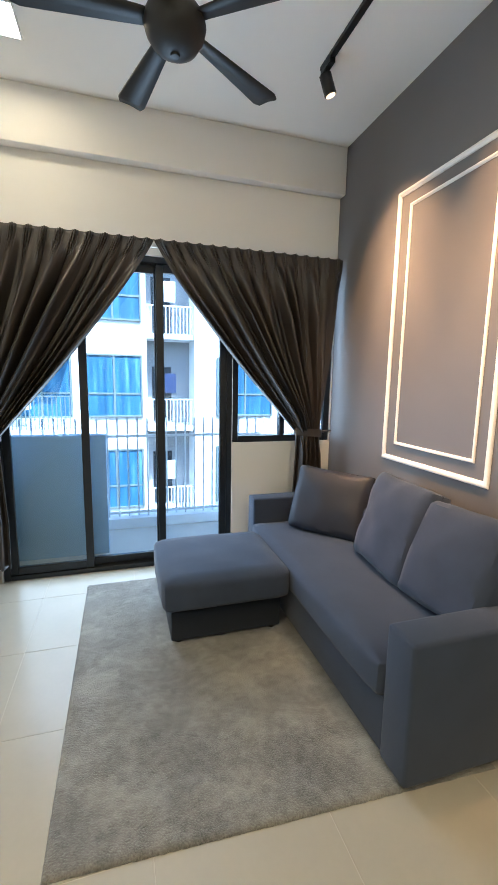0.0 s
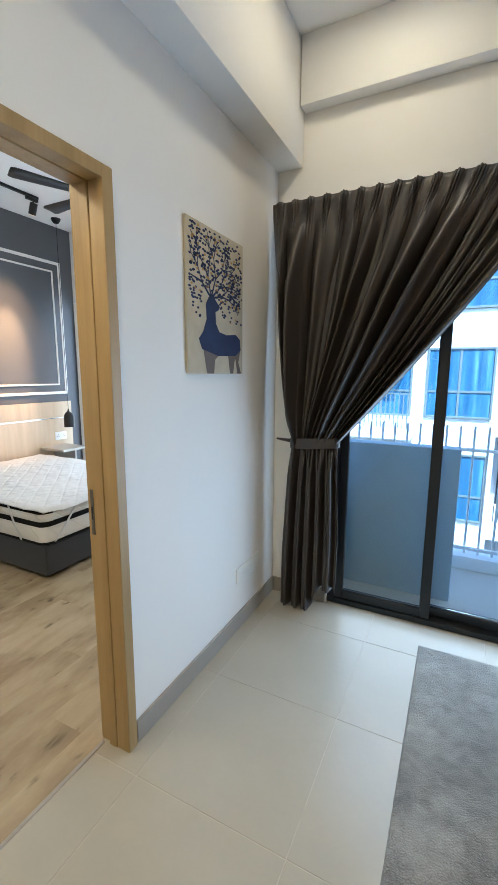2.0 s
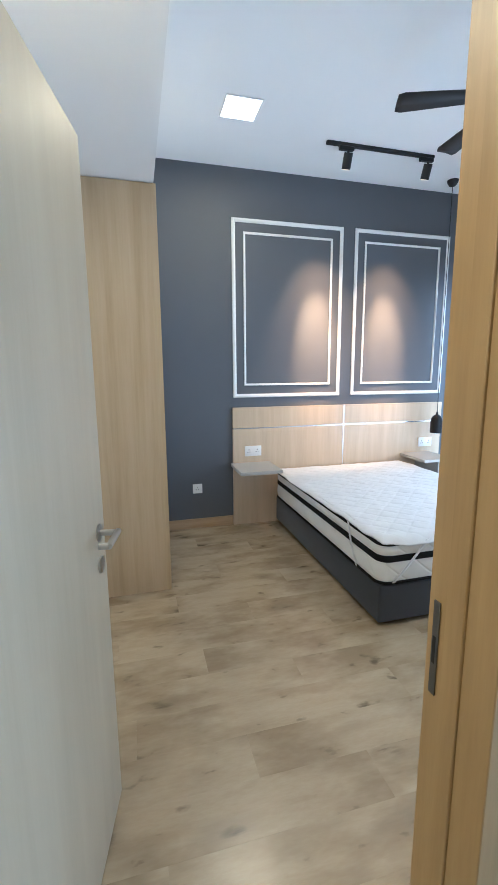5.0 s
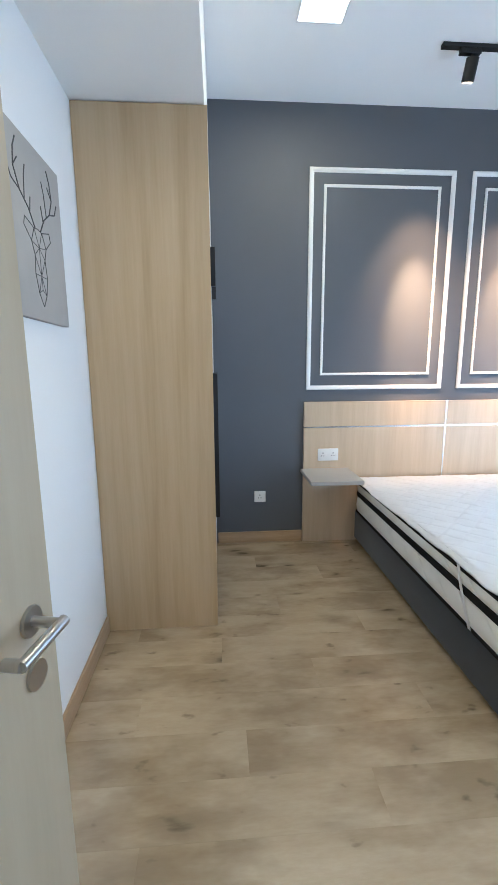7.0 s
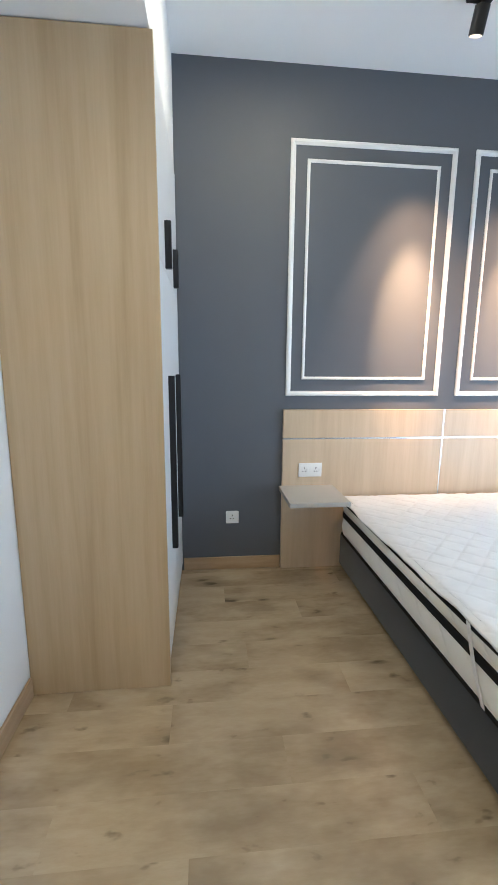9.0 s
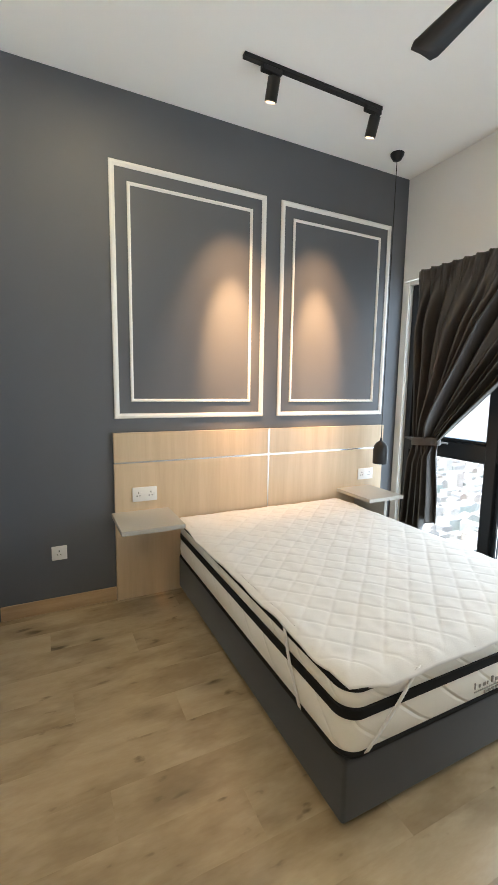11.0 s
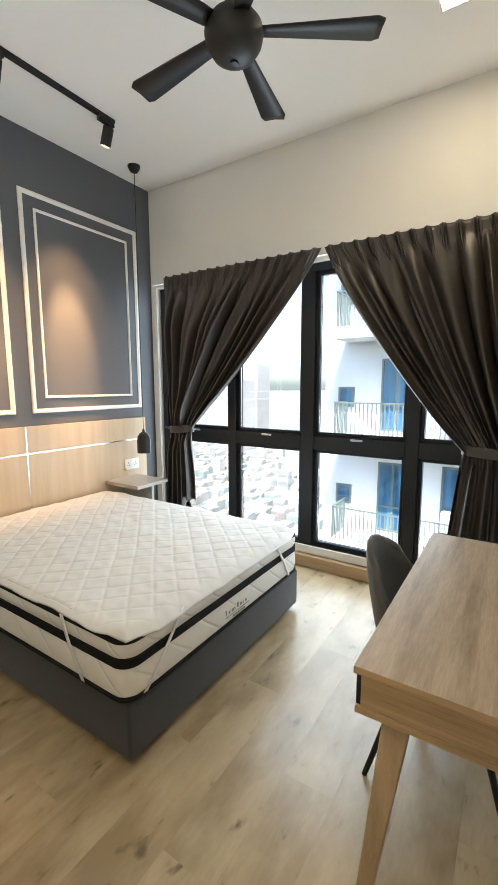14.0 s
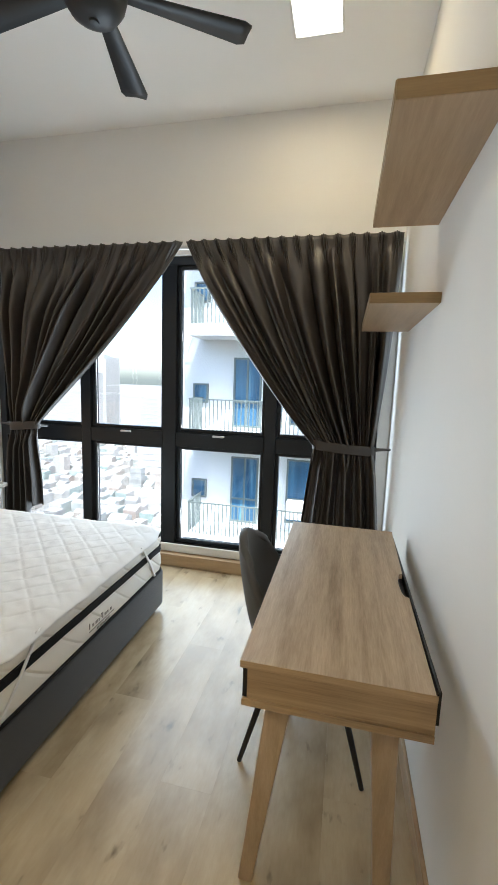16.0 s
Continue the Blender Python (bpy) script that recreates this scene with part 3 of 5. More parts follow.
    for dz in (-0.032, -0.028, 0.028, 0.032):
        inset = 0.004 if abs(dz) > 0.03 else 0.0
        rings.append([bm.verts.new((tie_x + (tie_w / 2 + 0.012 - inset) * math.cos(2 * math.pi * k / ring_n), y0 + (0.058 - inset) * math.sin(2 * math.pi * k / ring_n), z_tie + dz + 0.012 * math.cos(2 * math.pi * k / ring_n) * s)) for k in range(ring_n)])
    for a, b in zip(rings, rings[1:]):
        for k in range(ring_n):
            bm.faces.new((a[k], a[(k + 1) % ring_n], b[(k + 1) % ring_n], b[k]))
    part("tie_band", bm, M_CURT, root, "band of the same dark satin")
    hx = tie_x - s * (tie_w / 2 + 0.01)
    bm = tube((hx, y0, z_tie), (hx - s * 0.10, y0 + 0.02, z_tie + 0.004), 0.012, 0.006)
    part("hook_loop", bm, M_CURT, root)
    return root


curtain("curtain", YL - 0.135, -0.955, 0.497, -0.668, 0.28, 2.43, 1.08, 0.012, 0.36, 0.17, 1, "dark taupe satin curtain tied back beside the balcony door", "living room curtains")
curtain("curtain", YL - 0.135, 1.945, 0.493, 1.70, 0.22, 2.43, 1.08, 0.03, 0.28, 0.17, 2, "dark taupe satin curtain tied back behind the sofa", "living room curtains")
curtain("curtain", YW - 0.13, -4.03, -2.555, -3.86, 0.24, 2.345, 1.035, 0.03, 0.34, 0.38, 3, "dark taupe satin curtain tied back beside the bed", "bedroom curtains")
curtain("curtain", YW - 0.13, -1.145, -2.535, -1.42, 0.38, 2.345, 1.02, 0.03, 0.52, 0.12, 4, "dark taupe satin curtain tied back behind the desk", "bedroom curtains")
for nm, x0, x1, y, z in (("curtain_rail", -0.965, 1.95, YL - 0.10, 2.40), ("curtain_rail", -4.20, -1.13, YW - 0.10, 2.315)):
    root = thing(nm, ((x0 + x1) / 2, y, z), "slim white curtain track on the wall", "curtain rail", "curtain rails")
    part("track", box(x0, x1, y - 0.012, y + 0.012, z - 0.012, z + 0.012, 0.003, 1), M_TRIM, root)
    for k in range(4):
        x = x0 + (x1 - x0) * (k + 0.15) / 3.3
        part("bracket", box(x - 0.012, x + 0.012, y + 0.012, y + 0.10, z - 0.008, z + 0.008, 0.002, 1), M_TRIM, root)


# ---- living room ----
def puffed(x0, x1, y0, y1, z0, z1, puff, n=14, edge=0.03, crease=0.0, seed=0):
    """A stuffed cushion: a subdivided box whose faces swell and whose edges are rounded."""
    rng = random.Random(seed)
    one = bmesh.new()
    bmesh.ops.create_cube(one, size=2)
    bmesh.ops.subdivide_edges(one, edges=one.edges[:], cuts=n, use_grid_fill=True)
    c = Vector(((x0 + x1) / 2, (y0 + y1) / 2, (z0 + z1) / 2))
    h = Vector(((x1 - x0) / 2, (y1 - y0) / 2, (z1 - z0) / 2))
    for v in one.verts:
        p = v.co.copy()
        out = Vector((0, 0, 0))
        for a in range(3):
            o = [i for i in range(3) if i != a]
            if abs(p[a]) > 0.999:
                fall = max(0, 1 - p[o[0]] ** 2) * max(0, 1 - p[o[1]] ** 2)
                out[a] += math.copysign(fall ** 0.6, p[a]) * puff[a]
        inner = Vector([max(-1 + edge / h[i], min(1 - edge / h[i], p[i])) for i in range(3)])
        d = Vector([(p[i] - inner[i]) * h[i] for i in range(3)])
        if d.length > 1e-6:
            d = d.normalized() * edge
        q = Vector([inner[i] * h[i] for i in range(3)]) + d + out
        if crease:
            q += crease * noise.noise_vector(Vector((q.x * 7 + seed, q.y * 7, q.z * 7)))
        v.co = c + q
    return one


sofa = thing("sofa", (1.56, 2.40, 0), "blue-grey fabric sofa on the rug against the grey wall", "sofa")
part("seat_base", box(1.20, 1.93, 1.56, 3.22, 0.035, 0.27, 0.012), M_SOFA, sofa)
part("seat_cushion", puffed(1.165, 1.80, 1.566, 3.214, 0.265, 0.425, (0.008, 0.004, 0.018), 16, 0.035, 0.004, 1), M_SOFA, sofa)
part("backrest", box(1.77, 1.945, 1.50, 3.30, 0.035, 0.66, 0.03, 3), M_SOFA, sofa)
for y0, y1 in ((1.40, 1.556), (3.224, 3.37)):
    part("armrest", box(1.19, 1.945, y0, y1, 0.03, 0.60, 0.016, 3), M_SOFA, sofa)
for x in (1.24, 1.88):
    for y in (1.46, 3.30):
        part("foot", tube((x, y, 0.0), (x, y, 0.036), 0.02, 0.024), M_BLACK, sofa, "low black foot")

ottoman = thing("ottoman", (0.81, 2.77, 0), "blue-grey fabric ottoman standing on the rug", "ottoman")
part("base", box(0.485, 1.135, 2.495, 3.02, 0.030, 0.255, 0.010), M_SBASE, ottoman)
part("cushion", puffed(0.435, 1.160, 2.40, 3.065, 0.245, 0.425, (0.010, 0.008, 0.020), 14, 0.04, 0.004, 2), M_SOFA, ottoman)
for x in (0.53, 1.09):
    for y in (2.53, 2.98):
        part("foot", tube((x, y, 0.012), (x, y, 0.03), 0.02, 0.022), M_BLACK, ottoman, "low black foot")


def sofa_cushion(at, turn, size, material, label, seed):
    root = thing("cushion", at, label, "cushion", "sofa cushions")
    w, h, d = size
    bm = puffed(-d / 2, d / 2, -w / 2, w / 2, 0, h, (0.045, 0.0, 0.0), 16, 0.03, 0.012, seed)
    m = Matrix.Translation(at) @ Euler([radians(a) for a in turn]).to_matrix().to_4x4()
    bm.transform(m)
    part("cover", bm, material, root)
    bm = bmesh.new()
    for a in range(4):
        c = [(-w / 2 - 0.001, 0.0), (w / 2 + 0.001, 0.0), (w / 2 + 0.001, h), (-w / 2 - 0.001, h)]
        p, q = c[a], c[(a + 1) % 4]
        tube((0, p[0] * 0.985, p[1] * 0.985 + 0.003), (0, q[0] * 0.985, q[1] * 0.985 + 0.003), 0.004, segments=8, bm=bm)
    bm.transform(m)
    part("seam", bm, material, root)
    return root


sofa_cushion((1.585, 2.83, 0.435), (3, 20, 44), (0.54, 0.45, 0.11), M_PILLOW, "charcoal scatter cushion leaning in the sofa corner", 3)
sofa_cushion((1.65, 2.25, 0.435), (0, 18, -4), (0.52, 0.52, 0.14), M_SOFA, "blue-grey back cushion leaning on the sofa", 4)
sofa_cushion((1.63, 1.78, 0.435), (0, 22, 2), (0.48, 0.50, 0.14), M_SOFA, "blue-grey back cushion next to the armrest", 5)

# rug: short pile as a displaced sheet
m, n, l, b = nodes_of("grey mottled pile")
v = tex_space(n, l)
big, mid, fine = noise_tex(n, l, v, 3.4, 6, 0.62), noise_tex(n, l, v, 26.0, 4, 0.6), noise_tex(n, l, v, 170.0, 3)
c = ramp(n, l, big, [(0.38, (0.065, 0.063, 0.058)), (0.50, (0.14, 0.134, 0.122)), (0.62, (0.29, 0.276, 0.248))])
c = mixed(n, l, 0.34, c, ramp(n, l, mid, [(0.36, (0.09, 0.086, 0.08)), (0.64, (0.34, 0.325, 0.295))]))
c = mixed(n, l, 0.22, c, ramp(n, l, fine, [(0.32, (0.08, 0.078, 0.072)), (0.68, (0.50, 0.48, 0.45))]))
l.new(c, b.inputs["Base Color"])
b.inputs["Roughness"].default_value = 0.95
b.inputs["Sheen Weight"].default_value = 0.4
bumped(n, l, b, fine, 0.9, 0.008)
M_RUG = m
bm = bmesh.new()
NX, NY = 190, 240
grid = []
for j in range(NY + 1):
    row = []
    for i in range(NX + 1):
        u, w = i / NX, j / NY
        x, y = -0.015 + 1.64 * u, 1.475 - 0.075 * u + (3.355 - 1.475 + 0.075 * u) * w
        e = min(u, 1 - u, w * 1.2, (1 - w) * 1.2)
        z = 0.012 * min(1, (e / 0.012)) ** 0.5 + 0.003 * noise.noise(Vector((x * 9, y * 9, 0))) + 0.0022 * noise.noise(Vector((x * 70, y * 70, 3)))
        jx = 0.003 * noise.noise(Vector((x * 60, y * 60, 7))) if e < 0.01 else 0
        row.append(bm.verts.new((x + jx, y + jx, max(0.001, z) if e > 0 else 0.001)))
    grid.append(row)
for a, b2 in zip(grid, grid[1:]):
    for i in range(NX):
        bm.faces.new((a[i], a[i + 1], b2[i + 1], b2[i]))
rug = solo("rug", bm, M_RUG, "grey mottled short-pile rug on the tiles", "rug")
rug.modifiers.new("pile thickness", "SOLIDIFY").thickness = 0.001


# ---- fans, lamps ----
def ceiling_fan(at, ceiling, turn, label):
    x, y, z = at
    root = thing("ceiling_fan", (x, y, ceiling), label, "ceiling fan", "ceiling fans")
    part("canopy", lathe([(0.02, -0.085), (0.06, -0.06), (0.068, -0.02), (0.068, 0.0)], (x, y, ceiling)), M_FAN, root)
    part("downrod", tube((x, y, z + 0.09), (x, y, ceiling - 0.08), 0.014), M_FAN, root)
    part("motor_housing", lathe([(0.012, -0.088), (0.048, -0.080), (0.082, -0.060), (0.104, -0.027), (0.112, 0.005), (0.107, 0.030), (0.090, 0.052), (0.055, 0.067), (0.036, 0.072), (0.032, 0.15), (0.02, 0.16)], (x, y, z)), M_FAN, root)
    part("sensor_cap", lathe([(0.006, -0.096), (0.016, -0.094), (0.018, -0.085)], (x, y, z)), M_BLACK, root, "small glossy sensor cap")
    for k in range(5):
        bm = bmesh.new()
        top, n_s = [], 16
        for s in range(n_s + 1):
            q = s / n_s
            r = 0.10 + 0.45 * q
            w0 = -0.030 - 0.030 * q
            w1 = 0.030 + 0.036 * q
            end = 1 - max(0, (q - 0.94) / 0.06) ** 2 * 0.22
            tilt = 0.20 - 0.10 * q
            top.append([(r, w0 * end, 0.020 - w0 * tilt * -1 + 0.0), (r, 0, 0.024), (r, w1 * end, 0.020 + w1 * tilt)])
        vs = [[bm.verts.new(p) for p in row] for row in top]
        for a, b3 in zip(vs, vs[1:]):
            for i in range(2):
                bm.faces.new((a[i], b3[i], b3[i + 1], a[i + 1]))
        bm.transform(Matrix.Translation((x, y, z)) @ Matrix.Rotation(radians(turn + 72 * k), 4, "Z"))
        blade = part("blade", bm, M_FAN, root)
        mod = blade.modifiers.new("blade thickness", "SOLIDIFY")
        mod.thickness = 0.008
    return root


ceiling_fan((-2.346, 3.442, 2.71), ZB, 31, "black five-blade ceiling fan in the bedroom")
ceiling_fan((0.475, 2.04, 2.74), ZL, 33, "black five-blade ceiling fan in the living room")


def panel_lamp(x, y, ceiling):
    root = thing("ceiling_light", (x, y, ceiling), "square white ceiling light panel, switched on", "ceiling light", "panel lights")
    part("light_frame", frame_rect_flat(x, y, ceiling, 0.125, 0.012), M_TRIM, root)
    part("diffuser", box(x - 0.112, x + 0.112, y - 0.112, y + 0.112, ceiling - 0.006, ceiling - 0.001, 0.001, 1), M_PANELGLOW, root, "glowing white diffuser")


def frame_rect_flat(x, y, ceiling, h, w):
    bm = box(x - h, x - h + w, y - h, y + h, ceiling - 0.007, ceiling, 0.002, 1)
    box(x + h - w, x + h, y - h, y + h, ceiling - 0.007, ceiling, 0.002, 1, bm)
    box(x - h + w, x + h - w, y - h, y - h + w, ceiling - 0.007, ceiling, 0.002, 1, bm)
    box(x - h + w, x + h - w, y + h - w, y + h, ceiling - 0.007, ceiling, 0.002, 1, bm)
    return bm


# the last two fixtures are out of view, added to carry the extra light
for (x, y), c in ((PANEL_1, ZB), (PANEL_2, ZB), (PANEL_3, ZL), (PANEL_4, ZS), (PANEL_UNSEEN_5, ZL), (PANEL_UNSEEN_6, ZL)):
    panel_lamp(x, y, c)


def track_light(x, y0, y1, ceiling, heads, label, beams):
    root = thing("track_light", (x, (y0 + y1) / 2, ceiling), label, "track light", "track lights")
    part("rail", box(x - 0.017, x + 0.017, y0, y1, ceiling - 0.022, ceiling, 0.002, 1), M_BLACK, root)
    for y, to in heads:
        part("adapter", box(x - 0.016, x + 0.016, y - 0.075, y + 0.045, ceiling - 0.05, ceiling - 0.022, 0.003, 1), M_BLACK, root)
        top = Vector((x, y, ceiling - 0.085))
        way = (Vector(to) - top).normalized()
        part("swivel", tube((x, y, ceiling - 0.05), top, 0.008), M_BLACK, root)
        start = top - way * 0.02
        can = part("spot_can", tube(start, start + way * 0.108, 0.034, segments=28, bevel=0.002), M_BLACK, root, "black cylinder spot head")
        part("lens", tube(start + way * 0.1085, start + way * 0.111, 0.027, segments=24), M_SPOTGLOW, can, "warm glowing lens")
        for watts, spread in beams:
            lamp_spot("spot_light", start + way * 0.125, to, watts, spread, 1.0, WARMER, 0.03)
    return root


# a narrow hot core within a wider, weaker cone
track_light(-3.75, 3.12, 4.06, ZB, [(3.30, (XH, 3.32, 1.72)), (4.01, (XH, 4.03, 1.72))], "black ceiling track with two spot heads", ((200, 24), (42, 50)))
track_light(1.41, 1.45, 2.78, ZL, [(2.73, (XR, 2.70, 1.75)), (1.75, (XR, 1.90, 1.75))], "black ceiling track with spot heads facing the sofa wall", ((52, 36), (46, 70)))

pendant = thing("pendant_lamp", (-4.08, 4.53, ZB), "black dome pendant lamp hanging over the bedside shelf", "pendant lamp")
part("canopy", lathe([(0.006, -0.055), (0.03, -0.045), (0.048, -0.015), (0.05, 0.0)], (-4.08, 4.53, ZB)), M_BLACK, pendant)
part("cord", tube((-4.08, 4.53, 1.03), (-4.08, 4.53, ZB - 0.05), 0.003, segments=8), M_BLACK, pendant)
part("shade", lathe([(0.056, 0.0), (0.058, 0.004), (0.058, 0.11), (0.052, 0.145), (0.036, 0.17), (0.012, 0.185), (0.008, 0.21)], (-4.08, 4.53, 0.835)), M_BLACK, pendant)
part("bulb", lathe([(0.002, -0.012), (0.025, -0.006), (0.038, -0.001)], (-4.08, 4.53, 0.835)), M_PLASTIC, pendant, "white bulb, off")

# ---- bed ----
BX0, BX1, BY0, BY1 = -4.275, -2.460, 2.908, 4.285
bed_base = thing("bed_base", ((BX0 + BX1) / 2, (BY0 + BY1) / 2, 0), "charcoal fabric divan bed base", "bed base")
part("divan", box(BX0, BX1, BY0, BY1, 0.03, 0.260, 0.014, 3), M_BASE, bed_base)
for x in (BX0 + 0.08, BX1 - 0.08):
    for y in (BY0 + 0.08, BY1 - 0.05):
        part("foot", tube((x, y, 0), (x, y, 0.031), 0.022, 0.026), M_BLACK, bed_base, "black plastic foot")
MX0, MX1, MY0, MY1, MZ0, MZ1 = BX0 + 0.01, BX1 + 0.004, BY0 - 0.006, BY1 - 0.002, 0.261, 0.512
mattress = thing("mattress", ((MX0 + MX1) / 2, (MY0 + MY1) / 2, MZ0), "white mattress with black side band on the base", "mattress")


def corner_loop(grow, r, segs=9):
    """The plan outline of the mattress with rounded corners."""
    x0, x1, y0, y1 = MX0 - grow, MX1 + grow, MY0 - grow, MY1 + grow
    pts = []
    for cx, cy, a0 in ((x1 - r, y1 - r, 0), (x0 + r, y1 - r, 90), (x0 + r, y0 + r, 180), (x1 - r, y0 + r, 270)):
        for k in range(segs + 1):
            a = radians(a0 + 90 * k / segs)
            pts.append((cx + r * math.cos(a), cy + r * math.sin(a)))
    return pts


def ring_body(levels, r=0.07, cap=True):
    bm = bmesh.new()
    loops = []
    for grow, z in levels:
        loops.append([bm.verts.new((x, y, z)) for x, y in corner_loop(grow, r)])
    for a, b3 in zip(loops, loops[1:]):
        n_l = len(a)
        for k in range(n_l):
            bm.faces.new((a[k], a[(k + 1) % n_l], b3[(k + 1) % n_l], b3[k]))
    if cap:
        bm.faces.new(loops[0][::-1])
        bm.faces.new(loops[-1])
    return bm


part("body", ring_body([(-0.02, MZ0), (-0.004, MZ0 + 0.012), (0.004, MZ0 + 0.06), (0.001, 0.375), (-0.005, 0.392), (-0.005, 0.436), (0.0, 0.448), (0.003, 0.472), (-0.006, 0.50), (-0.03, MZ1)]), M_MATT, mattress)
part("side_band", ring_body([(-0.005, 0.395), (0.002, 0.397), (0.003, 0.414), (0.002, 0.431), (-0.005, 0.433)], cap=False), M_BAND, mattress, "black woven side band")
part("piping", ring_body([(-0.008, MZ0 + 0.001), (0.005, MZ0 + 0.006), (0.006, MZ0 + 0.015), (-0.006, MZ0 + 0.021)], cap=False), M_BAND, mattress, "black lower piping")
part("piping", ring_body([(-0.012, 0.489), (0.003, 0.493), (0.003, 0.502), (-0.012, 0.507)], cap=False), M_BAND, mattress, "black upper piping")
# unreadable maker's label as plain bars
bm = box(MX1 + 0.0015, MX1 + 0.0056, 3.50, 3.70, 0.311, 0.314)
for k in range(8):
    y = 3.50 + k * 0.024
    box(MX1 + 0.0015, MX1 + 0.0056, y, y + 0.005 + 0.005 * (k % 3), 0.325, 0.338 + 0.012 * (k % 4 == 0), bm=bm)
for k in range(5):
    box(MX1 + 0.0015, MX1 + 0.0056, 3.56 + k * 0.022, 3.574 + k * 0.022, 0.292, 0.301, bm=bm)
part("label_print", bm, M_FGREYP, mattress, "faint grey printed label")

# quilted protector
bm = bmesh.new()
NX, NY = 260, 200
grid = []
SX0, SX1, SY0, SY1 = MX0 + 0.01, MX1 + 0.014, MY0 - 0.012, MY1 + 0.010
for j in range(NY + 1):
    row = []
    for i in range(NX + 1):
        u, w = i / NX, j / NY
        x, y = SX0 + (SX1 - SX0) * u, SY0 + (SY1 - SY0) * w
        bend = 0.10 * noise.noise(Vector((x * 3, y * 3, 21)))
        a, b4 = (x + y) / 0.145 + bend, (x - y) / 0.145 - bend
        stitch = min(abs(a - round(a)), abs(b4 - round(b4)))
        z = MZ1 + 0.010 + 0.0040 * min(1, stitch / 0.10) ** 0.7 * min(1, min(w, 1 - w, 1 - u) / 0.04)
        z += 0.003 * abs(noise.noise(Vector((x * 9 + y * 4, y * 3 - x * 2, 12)))) + 0.006 * noise.noise(Vector((x * 5, y * 5, 1))) + 0.0032 * noise.noise(Vector((x * 13 + y * 5, y * 15, 2))) + 0.0012 * noise.noise(Vector((x * 30, y * 22, 4)))
        e = min(w, 1 - w, (1 - u))
        z -= (0.010 + 0.022 * max(0, 1 - (1 - u) / 0.05)) * max(0, 1 - e / 0.035) ** 1.5
        wav = 0.020 * noise.noise(Vector((x * 4, y * 4, 9)))
        dx = 0.4 * wav if (1 - u) < 0.03 else 0
        dy = wav if min(w, 1 - w) < 0.03 else 0
        cor = max(0, 1 - math.hypot(min(w, 1 - w) * 9, (1 - u) * 11))
        row.append(bm.verts.new((x + dx - 0.03 * cor, y + dy + (0.03 if w < 0.5 else -0.03) * cor, z + 0.012 * cor)))
    grid.append(row)
for a, b4 in zip(grid, grid[1:]):
    for i in range(NX):
        bm.faces.new((a[i], a[i + 1], b4[i + 1], b4[i]))
protector = thing("mattress_protector", ((MX0 + MX1) / 2, (MY0 + MY1) / 2, MZ1), "white quilted protector loosely laid on the mattress", "mattress protector")
cover = part("quilt", bm, M_SHEET, protector)
mod = cover.modifiers.new("wadding", "SOLIDIFY")
mod.thickness = 0.006
mod.offset = 1


def strap(p, q, bulge):
    """An elastic band from the quilt's edge down to the foot of the mattress."""
    bm = bmesh.new()
    p, q = Vector(p), Vector(q)
    rows2 = []
    side = Vector((bulge[1], -bulge[0], 0)).normalized() * 0.011
    for k in range(9):
        f = k / 8
        c3 = p.lerp(q, f) + Vector((*bulge, 0)) * (0.004 + 0.006 * math.sin(math.pi * f))
        rows2.append([bm.verts.new(c3 - side), bm.verts.new(c3 + side)])
    for a, b4 in zip(rows2, rows2[1:]):
        bm.faces.new((a[0], a[1], b4[1], b4[0]))
    ob = part("corner_strap", bm, M_SHEET, protector, "white elastic corner strap")
    ob.modifiers.new("strap thickness", "SOLIDIFY").thickness = 0.002


strap((-2.825, MY0, 0.512), (-2.705, MY0, 0.27), (0, -1))
strap((MX1, 3.195, 0.512), (MX1, 2.985, 0.275), (1, 0))
strap((MX1, 3.985, 0.512), (MX1, 4.145, 0.275), (1, 0))

# headboard with chrome inlays
HY0, HY1, HXF = 2.49, 4.75, -4.288
headboard = thing("headboard", (XH, 3.62, 0), "light oak panelled headboard with chrome inlays", "headboard")
SEAM_Y, SEAM_Z = 3.615, 0.93
for y0, y1 in ((HY0, SEAM_Y - 0.004), (SEAM_Y + 0.004, HY1)):
    for z0, z1 in ((0.0, SEAM_Z - 0.005), (SEAM_Z + 0.005, 1.125)):
        part("panel", box(XH, HXF, y0, y1, z0, z1, 0.001, 1), M_HEAD, headboard)
part("inlay", box(XH, HXF - 0.001, HY0 + 0.002, HY1 - 0.002, SEAM_Z - 0.005, SEAM_Z + 0.005), M_CHROME, headboard, "horizontal chrome strip")
part("inlay", box(XH, HXF - 0.0005, SEAM_Y - 0.004, SEAM_Y + 0.004, 0.3, 1.124), M_CHROME, headboard, "vertical chrome strip")


def bedside(y0, y1, with_leg):
    root = thing("bedside_shelf", (HXF, (y0 + y1) / 2, 0.58), "grey laminate bedside shelf fixed to the headboard", "bedside shelf", "bedside shelves")
    part("shelf_board", box(HXF, -3.895, y0, y1, 0.578, 0.606, 0.002, 1), M_NIGHT, root)
    if with_leg:
        part("support_panel", box(HXF, -3.93, y1 - 0.16, y1 - 0.135, 0.0, 0.578, 0.001, 1), M_NIGHT, root)


bedside(2.466, 2.84, False)
bedside(4.275, 4.62, True)


